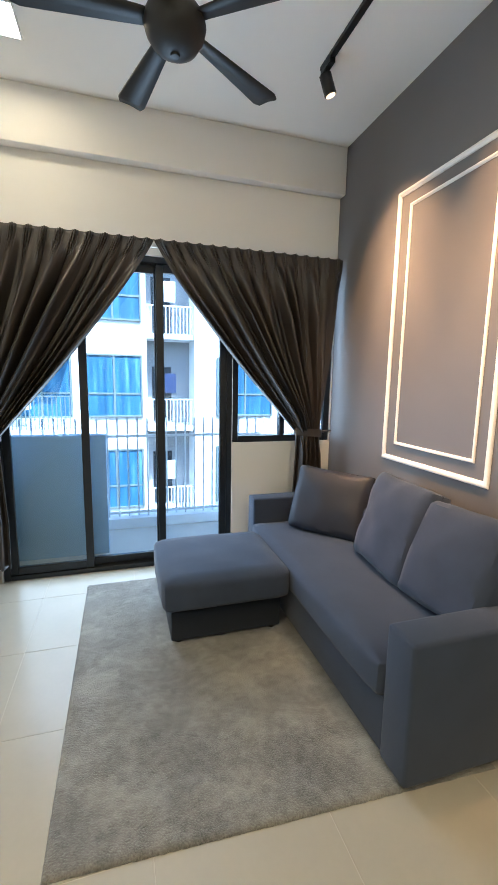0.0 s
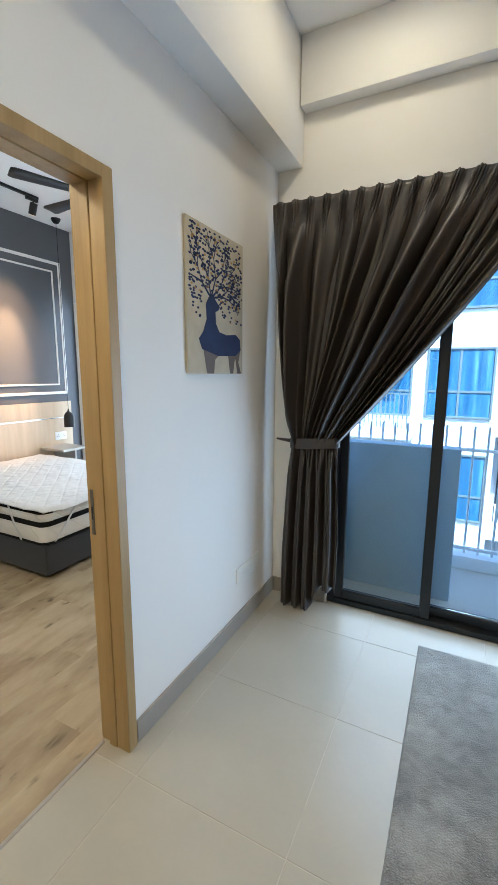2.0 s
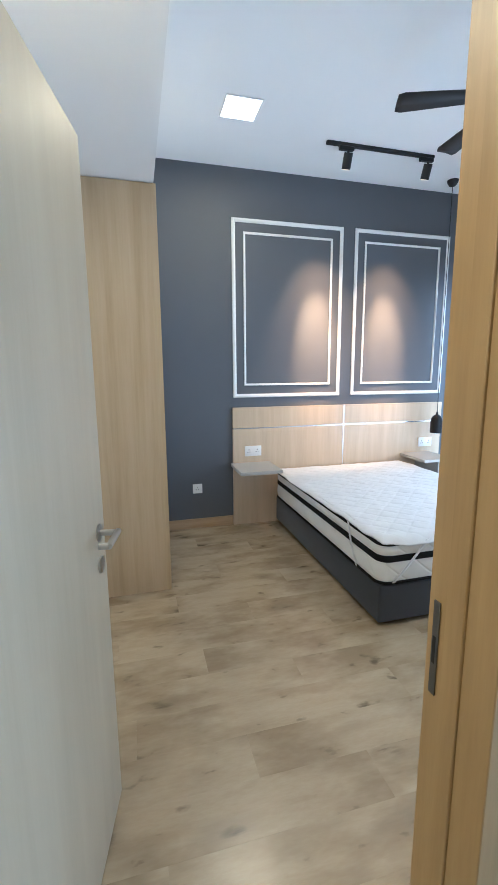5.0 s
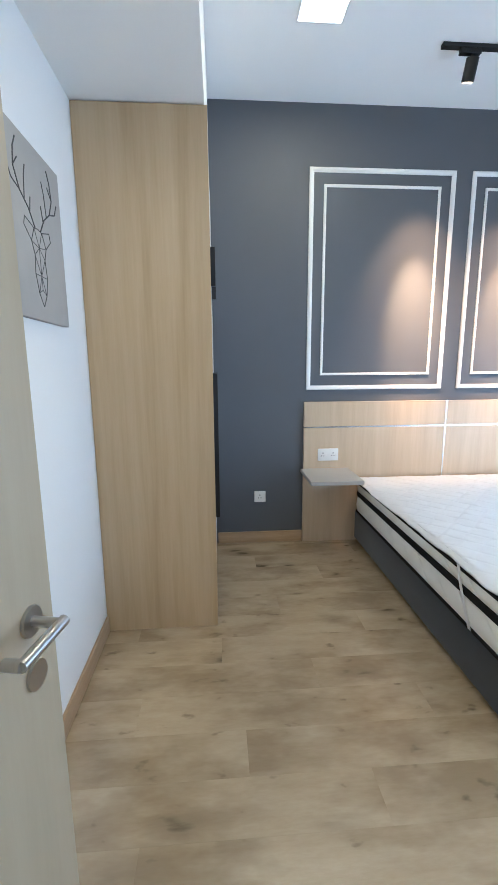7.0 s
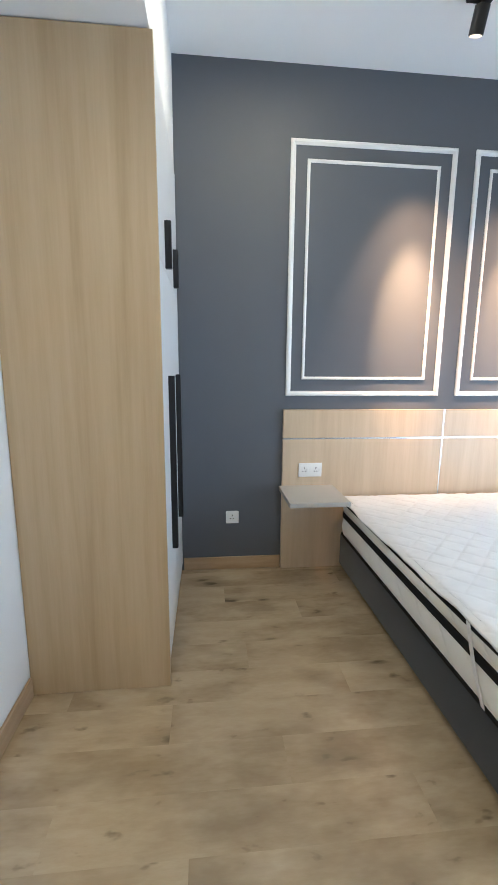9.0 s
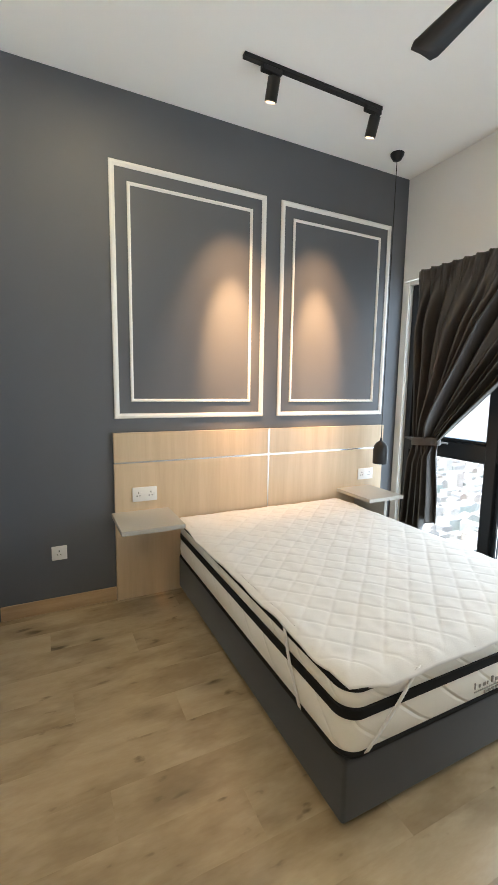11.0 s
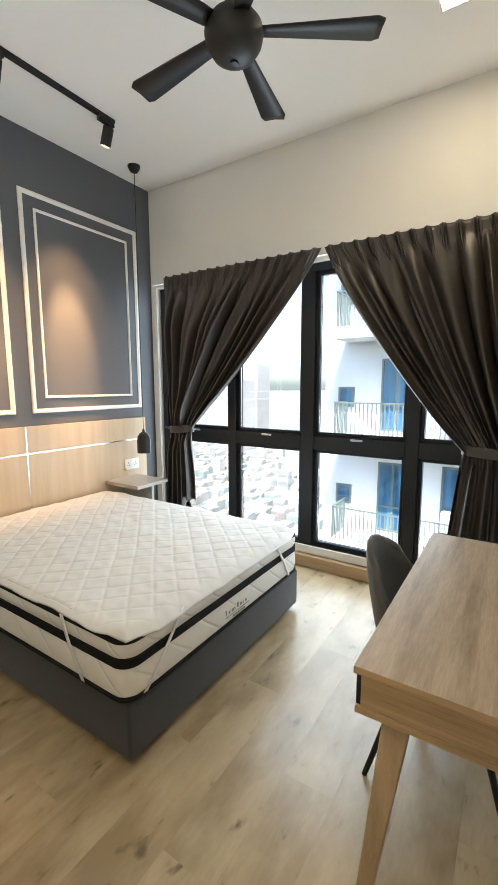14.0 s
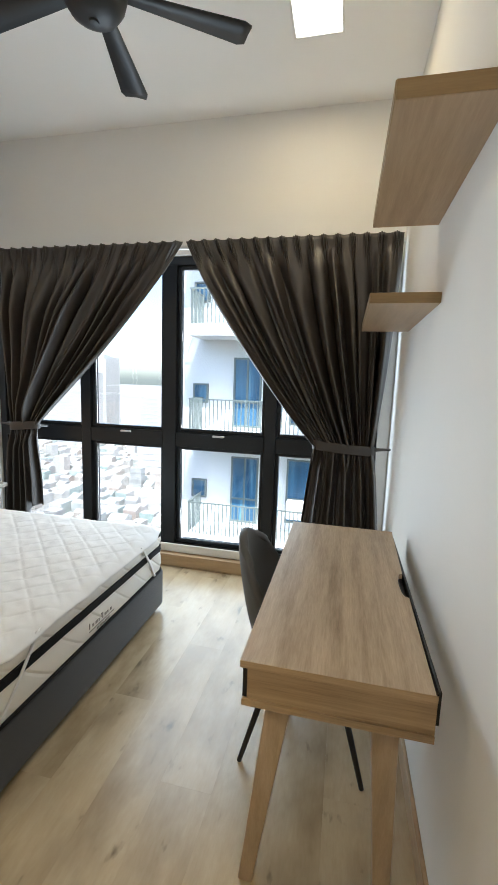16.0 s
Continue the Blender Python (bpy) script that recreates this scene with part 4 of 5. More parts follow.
def socket(x, y, z, w, h, face, gangs, label, holes=True):
    root = thing("power_socket", (x, y, z), label, "power socket", "sockets")
    t = 0.009 * face
    a, b5 = sorted((x, x + t))
    part("plate", box(a, b5, y - w / 2, y + w / 2, z - h / 2, z + h / 2, 0.002, 2), M_PLASTIC, root)
    for k in range(gangs):
        cy = y + (k - (gangs - 1) / 2) * w / gangs
        a, b5 = sorted((x + t, x + t + 0.003 * face))
        part("rocker", box(a, b5, cy + 0.014, cy + 0.028, z - 0.012, z + 0.012, 0.001, 1), M_PLASTIC, root)
        if not holes:
            continue
        bm = box(a - 0.0005, b5 - 0.0012, cy - 0.004, cy + 0.002, z + 0.008, z + 0.018)
        box(a - 0.0005, b5 - 0.0012, cy - 0.016, cy - 0.008, z - 0.012, z - 0.006, bm=bm)
        box(a - 0.0005, b5 - 0.0012, cy + 0.004, cy + 0.010, z - 0.012, z - 0.006, bm=bm)
        part("pin_holes", bm, M_BLACK, root, "three dark pin slots")


socket(HXF, 2.68, 0.715, 0.16, 0.095, 1, 2, "white double socket on the headboard")
socket(HXF, 4.565, 0.71, 0.16, 0.095, 1, 2, "white double socket on the headboard above the shelf")
socket(XH, 2.15, 0.38, 0.088, 0.088, 1, 1, "white single socket on the grey wall")
socket(XL, 3.17, 0.33, 0.30, 0.09, 1, 3, "white triple switch plate low on the living room wall", False)

# ---- wardrobe ----
wardrobe = thing("wardrobe", (-3.77, 1.5, 0), "tall light oak wardrobe with pale grey doors", "wardrobe")
part("side_panel", box(-3.25, -3.228, YB + 0.002, 1.812, 0, 2.526, 0.001, 1), M_WARD, wardrobe)
part("carcass", box(XH + 0.003, -3.2505, YB + 0.002, 1.785, 0.0, 2.526), M_DOORW, wardrobe)
for k in range(2):
    x0 = -4.315 + k * 0.5325
    for z0, z1 in ((0.06, 1.82), (1.824, 2.524)):
        leaf2 = part("wardrobe_door", box(x0 + 0.002, x0 + 0.5305, 1.786, 1.805, z0, z1, 0.0015, 1), M_DOORW, wardrobe)
        hx = x0 + (0.285 if k == 0 else 0.21)
        hz0, hz1 = (0.50, 1.356) if z0 < 1 else (1.83, 2.03)
        bm = box(hx - 0.015, hx + 0.015, 1.8045, 1.834, hz0, hz1, 0.003, 2)
        part("handle", bm, M_BLACK, leaf2, "long black bar handle")

# ---- desk, chair, shelves ----
desk = thing("desk", (-1.41, 3.38, 0), "oak laminate writing desk with splayed legs", "desk")
TX0, TX1, TY0, TY1, TZ = -1.626, -1.192, 2.873, 3.915, 0.775
bm = bmesh.new()
outline = [(TX0, TY0), (TX1 - 0.004, TY0)]
for k in range(13):
    a = math.pi * k / 12
    outline.append((TX1 - 0.022 * math.sin(a) ** 0.6, 3.385 - 0.085 * math.cos(a)))
outline += [(TX1 + 0.010, TY1), (TX0, TY1)]
lo = [bm.verts.new((x, y, TZ - 0.018)) for x, y in outline]
hi = [bm.verts.new((x, y, TZ)) for x, y in outline]
bm.faces.new(hi)
bm.faces.new(lo[::-1])
for k in range(len(lo)):
    bm.faces.new((lo[k], lo[(k + 1) % len(lo)], hi[(k + 1) % len(lo)], hi[k]))
part("tabletop", bm, M_DESK, desk)
for y0, y1 in ((TY0, TY0 + 0.018), (TY1 - 0.018, TY1)):
    part("side_board", box(TX0 + 0.018, TX1, y0, y1, 0.68, TZ - 0.0185, 0.001, 1), M_DESKX, desk)
part("bottom_board", box(TX0 + 0.006, TX1, TY0 - 0.004, TY1 + 0.004, 0.662, 0.6795, 0.001, 1), M_DESKX, desk)
for y0, y1 in ((TY0 - 0.001, TY0), (TY1, TY1 + 0.001)):
    part("edge_band", box(TX0, TX1, y0, y1, TZ - 0.018, TZ - 0.0003), M_DESKX, desk)
# black strip put in for the shadow gap between desk and wall
part("gap_shade_strip", box(TX1 + 0.012, TX1 + 0.020, TY0 + 0.05, TY1 + 0.005, 0.664, TZ - 0.028, 0.001, 1), M_BLACK, desk, "black strip standing in for the shadow gap behind the top")
# made-up holder that carries the shadow strip
part("bracket", box(TX1 - 0.02, TX1 + 0.012, TY0 + 0.2, TY1 - 0.2, 0.69, 0.72), M_BLACK, desk)
part("back_board", box(TX1 - 0.06, TX1 - 0.045, TY0 + 0.02, TY1 - 0.02, 0.68, TZ - 0.019), M_DESKL, desk)
# open compartment: its inner shade is drawn as a black board across it
part("compartment_shade", box(TX0 + 0.007, TX0 + 0.0175, TY0 + 0.001, TY1 - 0.001, 0.682, TZ - 0.021, 0.001, 1), M_BLACK, desk, "black board for the shade inside the open compartment")
for sx, x in ((-1, -1.534), (1, -1.286)):
    for sy, y in ((-1, TY0 + 0.085), (1, TY1 - 0.085)):
        bm = bmesh.new()
        bmesh.ops.create_cube(bm, size=1)
        for vv in bm.verts:
            top = vv.co.z > 0
            w = 0.034 if top else 0.022
            vv.co = Vector((x + vv.co.x * 2 * w * 0.95 + (0 if top else sx * 0.085 * (1 if sx < 0 else 0.5)), y + vv.co.y * 2 * w + (0 if top else -sy * 0.055), 0.662 if top else 0.0))
        rounded(bm, 0.006, 2)
        part("leg", bm, M_DESKL, desk)

chair = thing("chair", (-1.52, 3.36, 0), "grey leatherette shell chair with black legs pushed under the desk", "chair")
# shell: seat running up into a rounded backrest, back towards the bed
bm = bmesh.new()
CX, CY = -1.505, 3.52
prof = [(0.20, 0.44), (0.18, 0.465), (0.10, 0.455), (0.0, 0.445), (-0.10, 0.445), (-0.17, 0.465), (-0.215, 0.52), (-0.235, 0.60), (-0.25, 0.68), (-0.262, 0.77), (-0.268, 0.83), (-0.270, 0.862)]
wid = [0.19, 0.21, 0.225, 0.23, 0.225, 0.215, 0.21, 0.205, 0.20, 0.18, 0.165, 0.125]
sheets = []
for (dx, z), w in zip(prof, wid):
    row = []
    for i in range(15):
        t2 = -1 + 2 * i / 14
        wrap = 0.09 * abs(t2) ** 2.2
        if z > 0.5:
            row.append(bm.verts.new((CX + dx + wrap * (1.2 if z < 0.75 else 0.8), CY + w * t2, z - (0.01 + 0.55 * max(0, z - 0.72)) * t2 * t2)))
        else:
            row.append(bm.verts.new((CX + dx, CY + w * t2, z + wrap * 0.55)))
    sheets.append(row)
for a, b6 in zip(sheets, sheets[1:]):
    for i in range(14):
        bm.faces.new((a[i], a[i + 1], b6[i + 1], b6[i]))
shell = part("shell", bm, M_CHAIR, chair)
mod = shell.modifiers.new("padding", "SOLIDIFY")
mod.thickness, mod.offset = 0.035, 0
mod = shell.modifiers.new("round", "SUBSURF")
mod.levels = mod.render_levels = 1
for sx in (-1, 1):
    for sy in (-1, 1):
        part("leg", tube((CX + sx * 0.10, CY + sy * 0.11, 0.44), (CX + sx * 0.225, CY + sy * 0.17 + 0.015, 0.0), 0.014, 0.009), M_BLACK, chair, "tapered black metal leg")


def wall_shelf(y0, y1, z0, z1):
    root = thing("wall_shelf", (XB, (y0 + y1) / 2, z0), "oak floating shelf on the white wall", "shelf", "floating shelves")
    part("board", box(-1.362, XB, y0, y1, z0, z1, 0.0015, 1), M_SHELF, root)
    part("edge_band", box(-1.3635, -1.3618, y0 + 0.001, y1 - 0.001, z0 + 0.001, z1 - 0.001), M_EDGE, root, "golden edge strip")
    part("end_band", box(-1.3605, XB - 0.001, y0 - 0.0015, y0 + 0.0002, z0 + 0.001, z1 - 0.001), M_EDGE, root, "golden end strip")


wall_shelf(3.052, 3.812, 2.043, 2.086)
wall_shelf(3.627, 4.42, 1.720, 1.758)

# ---- pictures ----
M_CANVAS = plain("cream canvas", (0.55, 0.49, 0.37), 0.85, vary=0.18, coarse=9, fine=400, bump=0.3)
M_NAVY = plain("navy print", (0.02, 0.035, 0.10), 0.8, vary=0.3, coarse=12, fine=300)
M_BROWN = plain("grey-brown print", (0.16, 0.13, 0.12), 0.8, vary=0.2)
M_OCHRE = plain("ochre print", (0.45, 0.28, 0.10), 0.8, vary=0.2)
M_CANVASG = plain("grey canvas", (0.40, 0.38, 0.35), 0.85, vary=0.06, coarse=9, fine=400, bump=0.3)
M_LINE = plain("fine dark print", (0.06, 0.06, 0.06), 0.8)


def flat(points, x, thick=0.0012):
    """A flat printed shape from (y, z) points, facing +x."""
    bm = bmesh.new()
    lo2 = [bm.verts.new((x, y, z)) for y, z in points]
    hi2 = [bm.verts.new((x + thick, y, z)) for y, z in points]
    bm.faces.new(hi2)
    for k in range(len(lo2)):
        bm.faces.new((lo2[k], lo2[(k + 1) % len(lo2)], hi2[(k + 1) % len(hi2)], hi2[k]))
    return bm


art = thing("canvas_picture", (XL, 2.815, 1.48), "tall cream canvas print with navy branching shape", "picture")
AX = XL + 0.014
AY0, AY1, AZ0, AZ1 = 2.565, 3.07, 1.482, 2.125
part("canvas", box(XL, AX, AY0, AY1, AZ0, AZ1, 0.004, 2), M_CANVAS, art)
AW, AH = AY1 - AY0, AZ1 - AZ0
P = lambda u, w: (AY0 + u * AW, AZ0 + w * AH)
rng = random.Random(5)


def blob(cu, cw, ru, rw, n2=20, a0=0):
    return [P(cu + ru * math.cos(2 * math.pi * k / n2 + a0), cw + rw * math.sin(2 * math.pi * k / n2 + a0)) for k in range(n2)]


SHAPES = [
    ([(0.22, 0.17), (0.50, 0.13), (0.84, 0.14), (0.95, 0.19), (0.93, 0.27), (0.84, 0.305), (0.66, 0.29), (0.52, 0.305), (0.46, 0.36), (0.45, 0.44), (0.50, 0.455), (0.53, 0.485), (0.44, 0.53), (0.34, 0.535), (0.29, 0.48), (0.30, 0.38), (0.24, 0.29), (0.17, 0.24)], M_NAVY, "navy rounded shape"),
    ([(0.30, 0.001), (0.42, 0.001), (0.44, 0.10), (0.52, 0.14), (0.24, 0.18)], M_BROWN, "grey-brown upright"),
    ([(0.73, 0.001), (0.79, 0.001), (0.82, 0.10), (0.84, 0.145), (0.69, 0.135)], M_BROWN, "grey-brown upright"),
    ([(0.88, 0.001), (0.96, 0.001), (0.90, 0.09), (0.945, 0.195), (0.83, 0.145)], M_BROWN, "grey-brown upright"),
]
for k, (pts, ink, what) in enumerate(SHAPES):
    part("printed_shape", flat([P(u, w) for u, w in pts], AX + 0.0003 * (k == 0)), ink, art, what)
bm, leaves = bmesh.new(), bmesh.new()
ochre = bmesh.new()


def twig(u, w, ang, length, width, depth):
    u2, w2 = u + length * math.cos(ang), w + length * math.sin(ang) * 0.8
    if not (0.02 < u2 < 0.98 and 0.35 < w2 < 0.985):
        return
    dy, dz = -math.sin(ang) * width, math.cos(ang) * width
    joined(bm, flat([P(u - dy, w - dz), P(u + dy, w + dz), P(u2 + dy * 0.6, w2 + dz * 0.6), P(u2 - dy * 0.6, w2 - dz * 0.6)], AX + 0.0001))
    for _ in range(2):
        lu, lw, la = u2 + rng.uniform(-0.07, 0.07), w2 + rng.uniform(-0.05, 0.05), rng.uniform(0, 6.28)
        if 0.03 < lu < 0.97 and 0.36 < lw < 0.975:
            joined(leaves if rng.random() < 0.88 else ochre, flat(blob(lu, lw, 0.016, 0.008, 8, la), AX + 0.0004))
    if depth:
        for da in (rng.uniform(0.25, 0.6), -rng.uniform(0.25, 0.6)):
            twig(u2, w2, ang + da, length * rng.uniform(0.72, 0.92), width * 0.7, depth - 1)


for ang in (1.15, 1.85, 2.5, 0.62, 0.2):
    twig(0.38, 0.53, ang, 0.19, 0.010, 3)
for _ in range(380):
    lu, lw = rng.uniform(0.04, 0.96), rng.uniform(0.5, 0.975) if rng.random() < 0.85 else rng.uniform(0.38, 0.6)
    if abs(lu - 0.36) < 0.14 and lw < 0.58:
        continue
    joined(leaves if rng.random() < 0.85 else ochre, flat(blob(lu, lw, 0.015 + 0.006 * rng.random(), 0.008, 8, rng.uniform(0, 6.28)), AX + 0.0004))
part("printed_branch", bm, M_NAVY, art, "navy printed branches")
part("printed_leaves", leaves, M_NAVY, art, "small navy leaf prints")
part("printed_leaves", ochre, M_OCHRE, art, "few ochre leaf prints")

art2 = thing("canvas_picture", (-2.71, YB, 1.55), "grey canvas print with fine dark line drawing", "picture")
part("canvas", box(-2.935, -2.425, YB, YB + 0.025, 1.553, 2.11, 0.004, 2), M_CANVASG, art2)


def line_y(pts, width=0.0022):
    bm = bmesh.new()
    for (x0, z0), (x1, z1) in zip(pts, pts[1:]):
        tube((x0, YB + 0.025, z0), (x1, YB + 0.025, z1), width, segments=6, bm=bm)
    return bm


cx2 = -2.70
M2 = [(0.0, 1.600), (0.030, 1.640), (0.048, 1.700), (0.040, 1.760), (0.058, 1.800), (0.030, 1.845), (0.0, 1.850)]
lines = []
for s in (-1, 1):
    side = [(cx2 + s * dx, z) for dx, z in M2]
    lines.append((side, 0.0016))
    lines += [([(cx2, 1.70), side[k]], 0.0012) for k in (1, 2, 3)]
    lines += [([(cx2, 1.79), side[k]], 0.0012) for k in (3, 4, 5)]
    lines.append(([side[1], (cx2, 1.655), (cx2, 1.79)], 0.0012))
    lines.append(([side[4], (cx2 + s * 0.105, 1.835), (cx2 + s * 0.095, 1.862), side[5]], 0.0016))
    lines.append(([(cx2 + s * 0.022, 1.848), (cx2 + s * 0.060, 1.895), (cx2 + s * 0.115, 1.930), (cx2 + s * 0.145, 1.985), (cx2 + s * 0.135, 2.040), (cx2 + s * 0.115, 2.075)], 0.0026))
    lines.append(([(cx2 + s * 0.052, 1.885), (cx2 + s * 0.040, 1.935)], 0.0022))
    lines.append(([(cx2 + s * 0.085, 1.912), (cx2 + s * 0.075, 1.985), (cx2 + s * 0.062, 2.020)], 0.0022))
    lines.append(([(cx2 + s * 0.115, 1.930), (cx2 + s * 0.165, 1.945), (cx2 + s * 0.190, 1.985)], 0.0022))
    lines.append(([(cx2 + s * 0.145, 1.985), (cx2 + s * 0.112, 2.020)], 0.0020))
for pts, width in lines:
    part("printed_line", line_y(pts, width), M_LINE, art2)


# ---- balcony and outside ----
ground = structure("ground", box(-9000, 9000, 20, 12000, -61, -60), plain("hazy city ground", (0.26, 0.255, 0.24), 0.95, vary=0.35, coarse=0.02, fine=0.3, bump=0), "pale hazy city ground", "ground")
structure("balcony_floor", box(XL, 2.6, YL + 0.18, 4.68, -0.20, -0.04), M_BFLOOR, "grey tiled balcony floor", "floor")
structure("balcony_kerb", box(XL, 2.6, 4.50, 4.66, -0.04, 0.10, 0.006), M_CONC, "low pale kerb under the railing", "kerb")
structure("balcony_partition", box(XL + 0.05, 0.12, 3.93, 4.05, -0.04, 1.02, 0.006), M_PARTITION, "low blue-grey wall on the balcony", "wall")
# unseen slab, placed overhead to keep the sun off the balcony floor
structure("balcony_shade_slab", box(XL, 2.6, YL + 0.18, 4.68, 2.98, 3.2), M_CONC, "pale slab out of view, added to shade the balcony", "ceiling")
railing = thing("balcony_railing", (0.8, 4.58, 0.10), "pale grey metal balcony railing", "railing")
for z in (0.14, 0.92):
    part("rail_bar", box(XL, 2.6, 4.565, 4.595, z - 0.012, z + 0.012, 0.002, 1), M_RAILW, railing)
for k in range(37):
    x = XL + 0.05 + k * 0.095
    part("baluster", box(x - 0.008, x + 0.008, 4.572, 4.588, 0.101, 1.10, 0.001, 1), M_RAILW, railing)

# opposite apartment block
FY, FZ = 15.0, 3.16
block = thing("apartment_building", (2, FY, -60), "white apartment block with blue windows and balconies opposite", "building")
part("wall", box(-6.74, 1.10, FY, FY + 12, -60, 8.2), M_FACADE, block)
part("wall", box(2.72, 16, FY, FY + 12, -60, 8.2), M_FACADE, block)
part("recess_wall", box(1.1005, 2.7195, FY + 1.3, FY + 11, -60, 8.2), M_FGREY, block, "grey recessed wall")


def facade_window(x0, x1, z0, z1, y=FY, bars=True):
    w = part("window", box(x0, x1, y - 0.03, y + 0.001, z0, z1), M_BLUEW, block, "blue reflecting window")
    bm = frame_rect(x0 - 0.04, x1 + 0.04, z0 - 0.04, z1 + 0.04, y - 0.07, y - 0.002, 0.06)
    if bars:
        box((x0 + x1) / 2 - 0.03, (x0 + x1) / 2 + 0.03, y - 0.06, y - 0.031, z0, z1, bm=bm)
        box(x0, x1, y - 0.055, y - 0.031, z0 + 0.72, z0 + 0.78, bm=bm)
    part("window_frame", bm, M_RAIL, w)


def rail_run(x0, x1, y, z, h=0.85):
    bm = box(x0, x1, y - 0.02, y + 0.02, z + h - 0.04, z + h)
    for k in range(int((x1 - x0) / 0.12)):
        x = x0 + 0.04 + k * 0.12
        box(x - 0.014, x + 0.014, y - 0.014, y + 0.014, z, z + h - 0.04, bm=bm)
    return bm


part("roof", box(-6.9, 16.2, FY - 0.2, FY + 12.2, 8.2, 8.5), M_FACADE, block)
for s in range(-4, 3):
    z = 0.21 + s * FZ
    for x0, x1 in ((-3.30, -1.30), (-0.83, 0.907), (3.55, 5.57), (7.2, 9.0)):
        if x0 > -3.0 or s < -9:
            facade_window(x0, x1, z, z + 2.0)
    facade_window(-3.05, -1.30, z, z + 2.0)
    facade_window(-6.24, -5.80, z + 0.57, z + 1.12, bars=False)
    facade_window(-4.88, -4.05, z - 0.15, z + 1.96)
    # recessed drying balconies
    part("slab", box(1.101, 2.719, FY + 0.1, FY + 1.299, z - 0.55, z - 0.38), M_FACADE, block)
    part("balcony_rail", rail_run(1.13, 2.69, FY + 0.18, z - 0.38, 0.95), M_FACADE, block)
    part("opening", box(1.35, 2.05, FY + 1.27, FY + 1.301, z - 0.3, z + 1.7), M_ALU, block, "dark balcony door")
    part("laundry", box(1.75, 2.15, FY + 0.62, FY + 0.66, z + 0.75, z + 1.45, 0.01, 1), M_DOORW if s % 2 else M_NAVY, block, "washing hung to dry")
    # projecting balconies
    part("slab", box(-6.0, -1.1, FY - 1.3, FY - 0.001, z - 0.62, z - 0.30), M_FACADE, block)
    part("balcony_rail", rail_run(-5.95, -1.15, FY - 1.24, z - 0.30, 1.02), M_RAIL, block)
    bm = box(-5.97, -5.93, FY - 1.24, FY - 0.01, z + 0.68, z + 0.72)
    for k in range(10):
        box(-5.964, -5.936, FY - 1.2 + k * 0.12, FY - 1.172 + k * 0.12, z - 0.30, z + 0.68, bm=bm)
    part("balcony_rail", bm, M_RAIL, block)
    part("condenser", box(-3.0, -2.45, FY - 0.6, FY - 0.25, z + 0.25, z + 0.80, 0.02, 1), M_FACADE, block, "white air conditioner unit")

# far city: low roofs and towers in the haze
M_CITY = plain("pale hazy buildings", (0.36, 0.345, 0.325), 0.9, vary=0.25, coarse=0.01, fine=0.12, bump=0)
m, n, l, b = nodes_of("faded roofs")
geo = n.new("ShaderNodeNewGeometry")
c = ramp(n, l, geo.outputs["Random Per Island"], [(0.0, (0.42, 0.40, 0.37)), (0.45, (0.30, 0.29, 0.28)), (0.62, (0.20, 0.28, 0.26)), (0.75, (0.30, 0.22, 0.18)), (0.88, (0.42, 0.40, 0.37)), (1.0, (0.20, 0.20, 0.20))])
c = mixed(n, l, 0.35, c, ramp(n, l, noise_tex(n, l, tex_space(n, l), 0.35, 4), [(0.35, (0.20, 0.20, 0.19)), (0.65, (0.40, 0.38, 0.35))]))
l.new(c, b.inputs["Base Color"])
b.inputs["Roughness"].default_value = 0.9
M_ROOFS = m
rng = random.Random(21)
bm = bmesh.new()
for k in range(56 * 46):
    x, y = -400 + 8.6 * (k % 56) + rng.uniform(-1.5, 1.5), 62 + 8.6 * (k // 56) + rng.uniform(-1.5, 1.5)
    if k % 56 % 9 == 4 or k // 56 % 11 == 6 or rng.random() < 0.06:
        continue
    w, dp, hh = rng.uniform(4.5, 8.6), rng.uniform(4.5, 8.6), rng.uniform(2, 5) * (3.0 if rng.random() < 0.05 else 1)
    turn2 = Matrix.Rotation(rng.choice((0, 0.08, -0.07)), 3, "Z")
    gable = rng.random() < 0.4
    lo3 = [bm.verts.new(Vector((x, y, -60)) + turn2 @ Vector((sx * w / 2, sy * dp / 2, 0))) for sx, sy in ((-1, -1), (1, -1), (1, 1), (-1, 1))]
    hi3 = [bm.verts.new(p.co + Vector((0, 0, hh))) for p in lo3]
    for q in range(4):
        bm.faces.new((lo3[q], lo3[(q + 1) % 4], hi3[(q + 1) % 4], hi3[q]))
    if gable:
        r0 = bm.verts.new((hi3[0].co + hi3[3].co) / 2 + Vector((0, 0, dp * 0.22)))
        r1 = bm.verts.new((hi3[1].co + hi3[2].co) / 2 + Vector((0, 0, dp * 0.22)))
        for f4 in ((hi3[0], hi3[1], r1, r0), (hi3[2], hi3[3], r0, r1), (hi3[0], r0, hi3[3]), (hi3[1], hi3[2], r1)):
            bm.faces.new(f4)
    else:
        bm.faces.new(hi3)
solo("low_roofs", bm, M_ROOFS, "crowded low pale city roofs far below", "rooftops", kind="stuff")
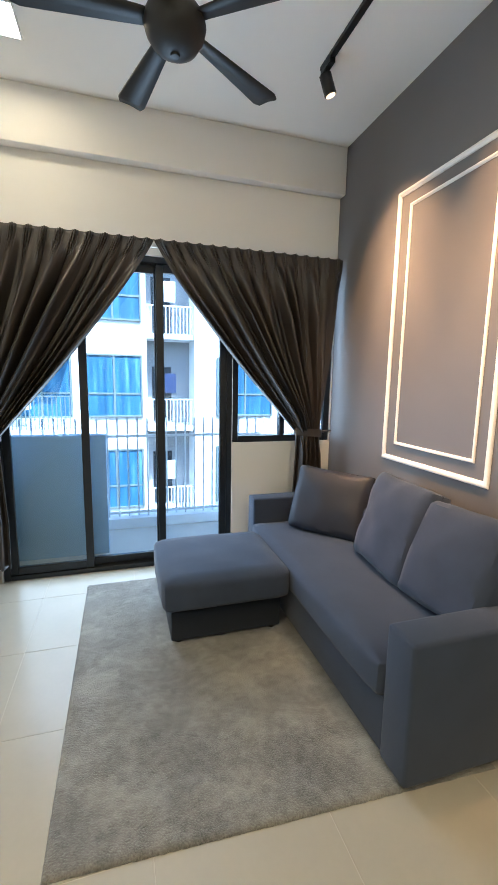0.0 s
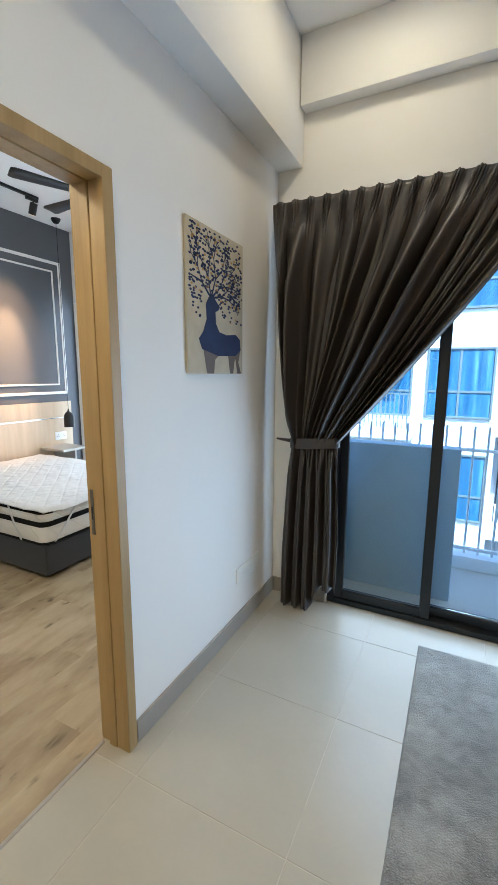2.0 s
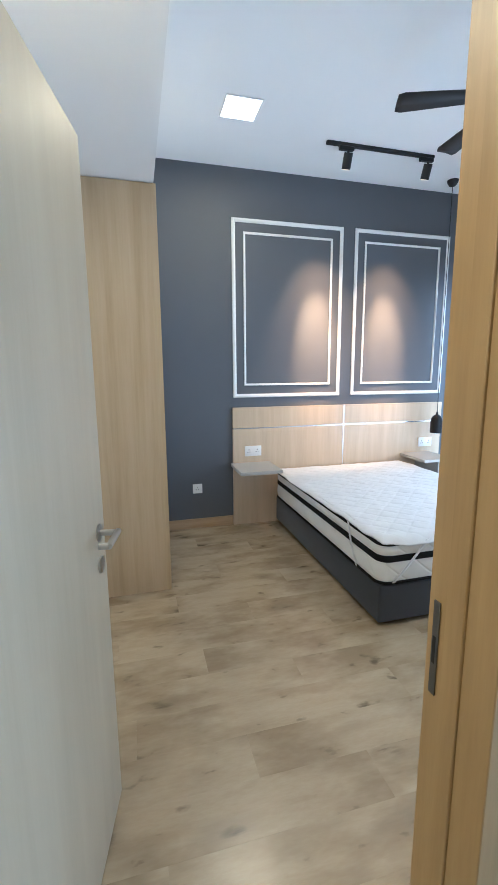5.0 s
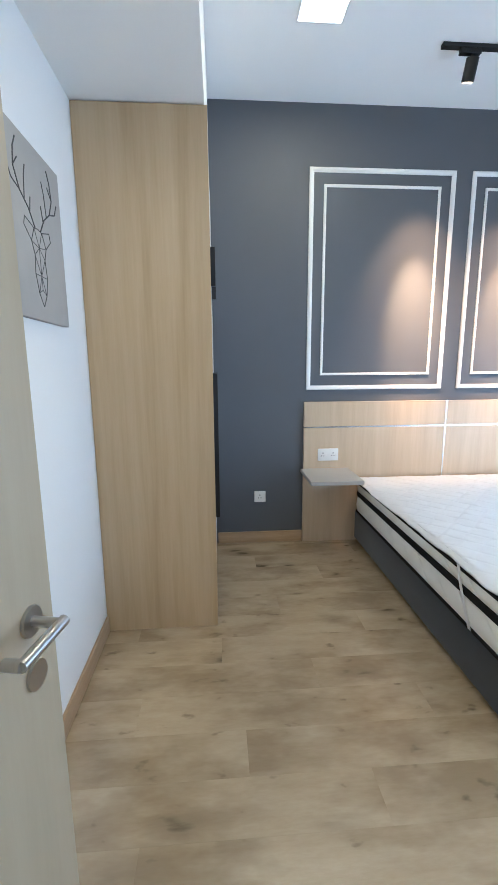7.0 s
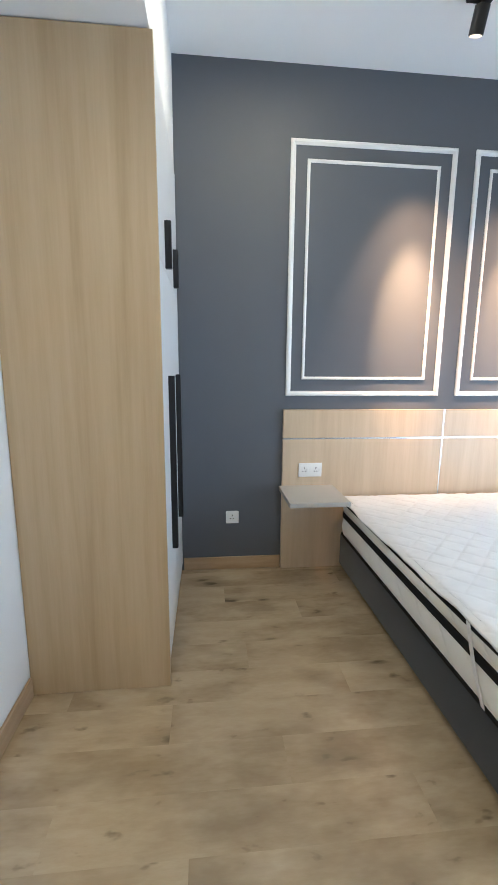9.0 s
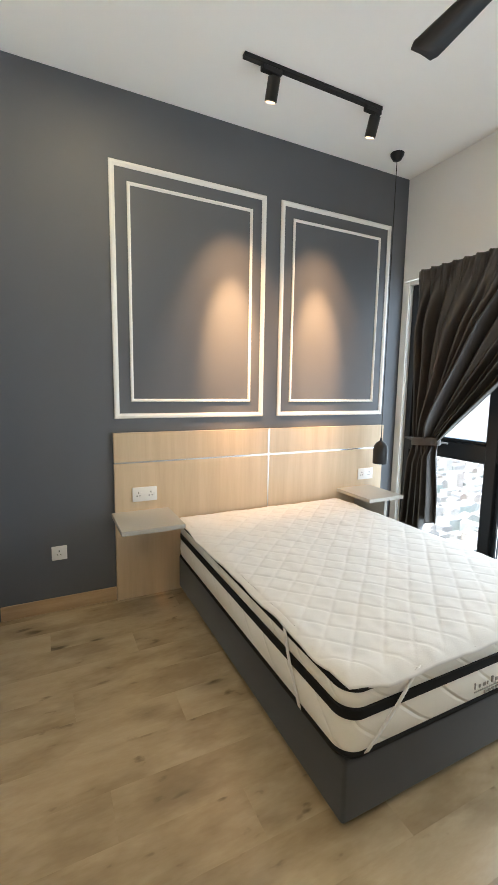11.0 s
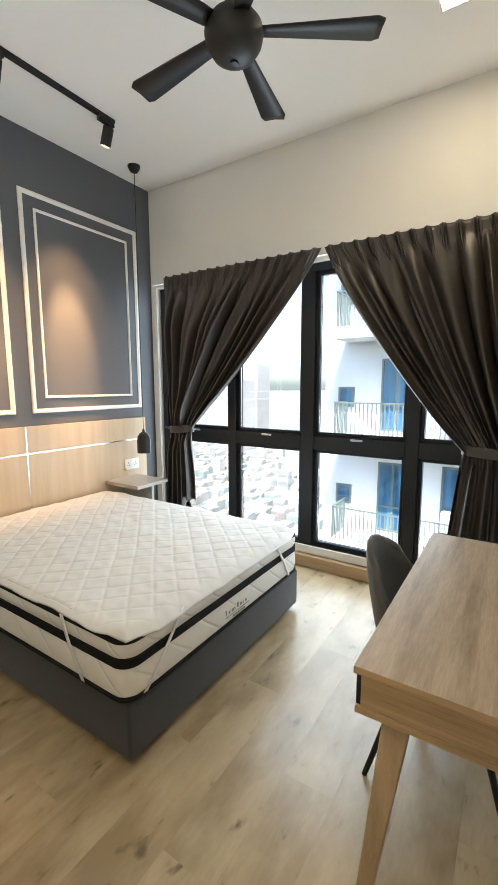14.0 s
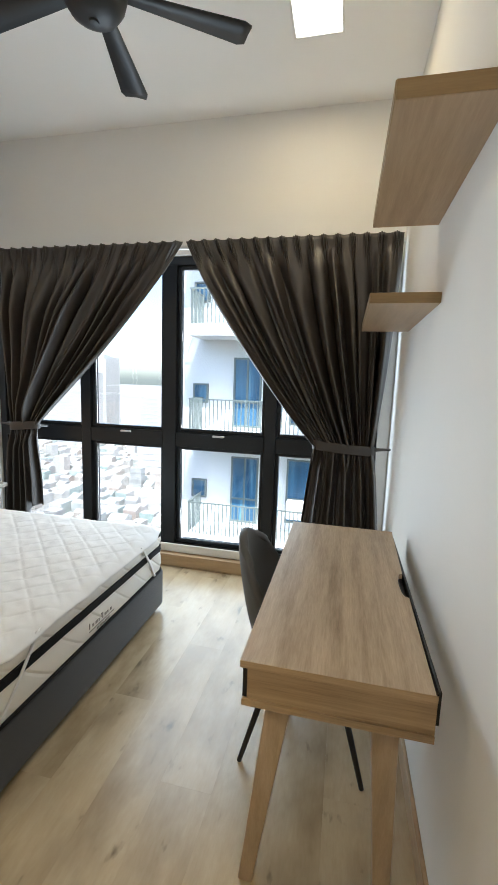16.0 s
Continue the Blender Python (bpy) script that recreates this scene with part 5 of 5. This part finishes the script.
for k, (x, y, w, dp, hh) in enumerate(((-230, 330, 30, 24, 66), (-265, 420, 26, 26, 82), (-180, 420, 60, 30, 44), (-330, 520, 40, 30, 90), (-140, 560, 70, 34, 60), (-420, 640, 50, 40, 78), (-250, 760, 90, 40, 72), (-60, 700, 60, 40, 66), (-520, 700, 60, 40, 95), (-115, 260, 34, 22, 22))):
    tower = thing("tower_block", (x, y, -60), "hazy pale city tower far away", "building", "far towers")
    part("wall", box(x - w / 2, x + w / 2, y - dp / 2, y + dp / 2, -60, -60 + hh), M_CITY, tower)
    part("roof", box(x - w / 4, x + w / 4, y - dp / 4, y + dp / 4, -60 + hh, -57 + hh), M_FGREY, tower)
    bm = bmesh.new()
    for j in range(int(hh / 4)):
        box(x - w / 2 + 1, x + w / 2 - 1, y - dp / 2 - 0.15, y - dp / 2 + 0.1, -58.5 + j * 4, -56.9 + j * 4, bm=bm)
    part("window_band", bm, M_FGREY, tower)


# ---- floor pieces ----
structure("subfloor", box(XH, XR, YBACK, YW, -0.15, -0.0016), M_GROUT, "pale grout bed", "floor")
floor_l = thing("floor_living", (0.5, 0.5, 0), "cream glossy floor tiles with pale grout", "floor", kind="structure")
G = 0.0018
tile_mesh = {}


def piece(name, meshes, size, at, material, parent, bevel):
    key = (round(size[0], 3), round(size[1], 3), name)
    if key not in meshes:
        one = box(-size[0] / 2, size[0] / 2, -size[1] / 2, size[1] / 2, -0.006, 0.0, bevel, 1)
        me = bpy.data.meshes.new(name)
        one.to_mesh(me)
        one.free()
        me.materials.append(material)
        meshes[key] = me
    ob = new(name, meshes[key])
    ob.parent = parent
    ob.matrix_parent_inverse = parent.matrix_basis.inverted()
    ob.location = at
    return ob


def cuts(start, end, at, step):
    k = math.floor((start - at) / step)
    edges = [start]
    v = at + step * (k + 1)
    while v < end - 0.004:
        if v > start + 0.004:
            edges.append(v)
        v += step
    return list(zip(edges, edges[1:] + [end]))


for x0, x1 in cuts(XB + 0.02, XR, -0.887, 0.6):
    for y0, y1 in cuts(YBACK, YL, 2.06, 0.595):
        piece("tile", tile_mesh, (x1 - x0 - 2 * G, y1 - y0 - 2 * G), ((x0 + x1) / 2, (y0 + y1) / 2, 0.0), M_TILE, floor_l, 0.0006)

floor_b = thing("floor_bedroom", (-2.7, 3.0, 0), "pale oak laminate planks with dark knots", "floor", kind="structure")
structure("threshold_strip", box(XB + 0.006, XB + 0.022, DY0, DY1, -0.002, 0.003, 0.001, 1), M_TSKIRT, "thin strip between tiles and planks", "trim")
plank_mesh = {}
rng = random.Random(11)
for i, (x0, x1) in enumerate(cuts(XH, XB + 0.005, XH + 0.06, 0.19)):
    for y0, y1 in cuts(YB, YW, YB + (i * 0.43) % 1.2, 1.2):
        piece("plank", plank_mesh, (x1 - x0 - 0.0001, y1 - y0 - 0.0001), ((x0 + x1) / 2, (y0 + y1) / 2, 0.0), M_PLANK, floor_b, 0.0002)
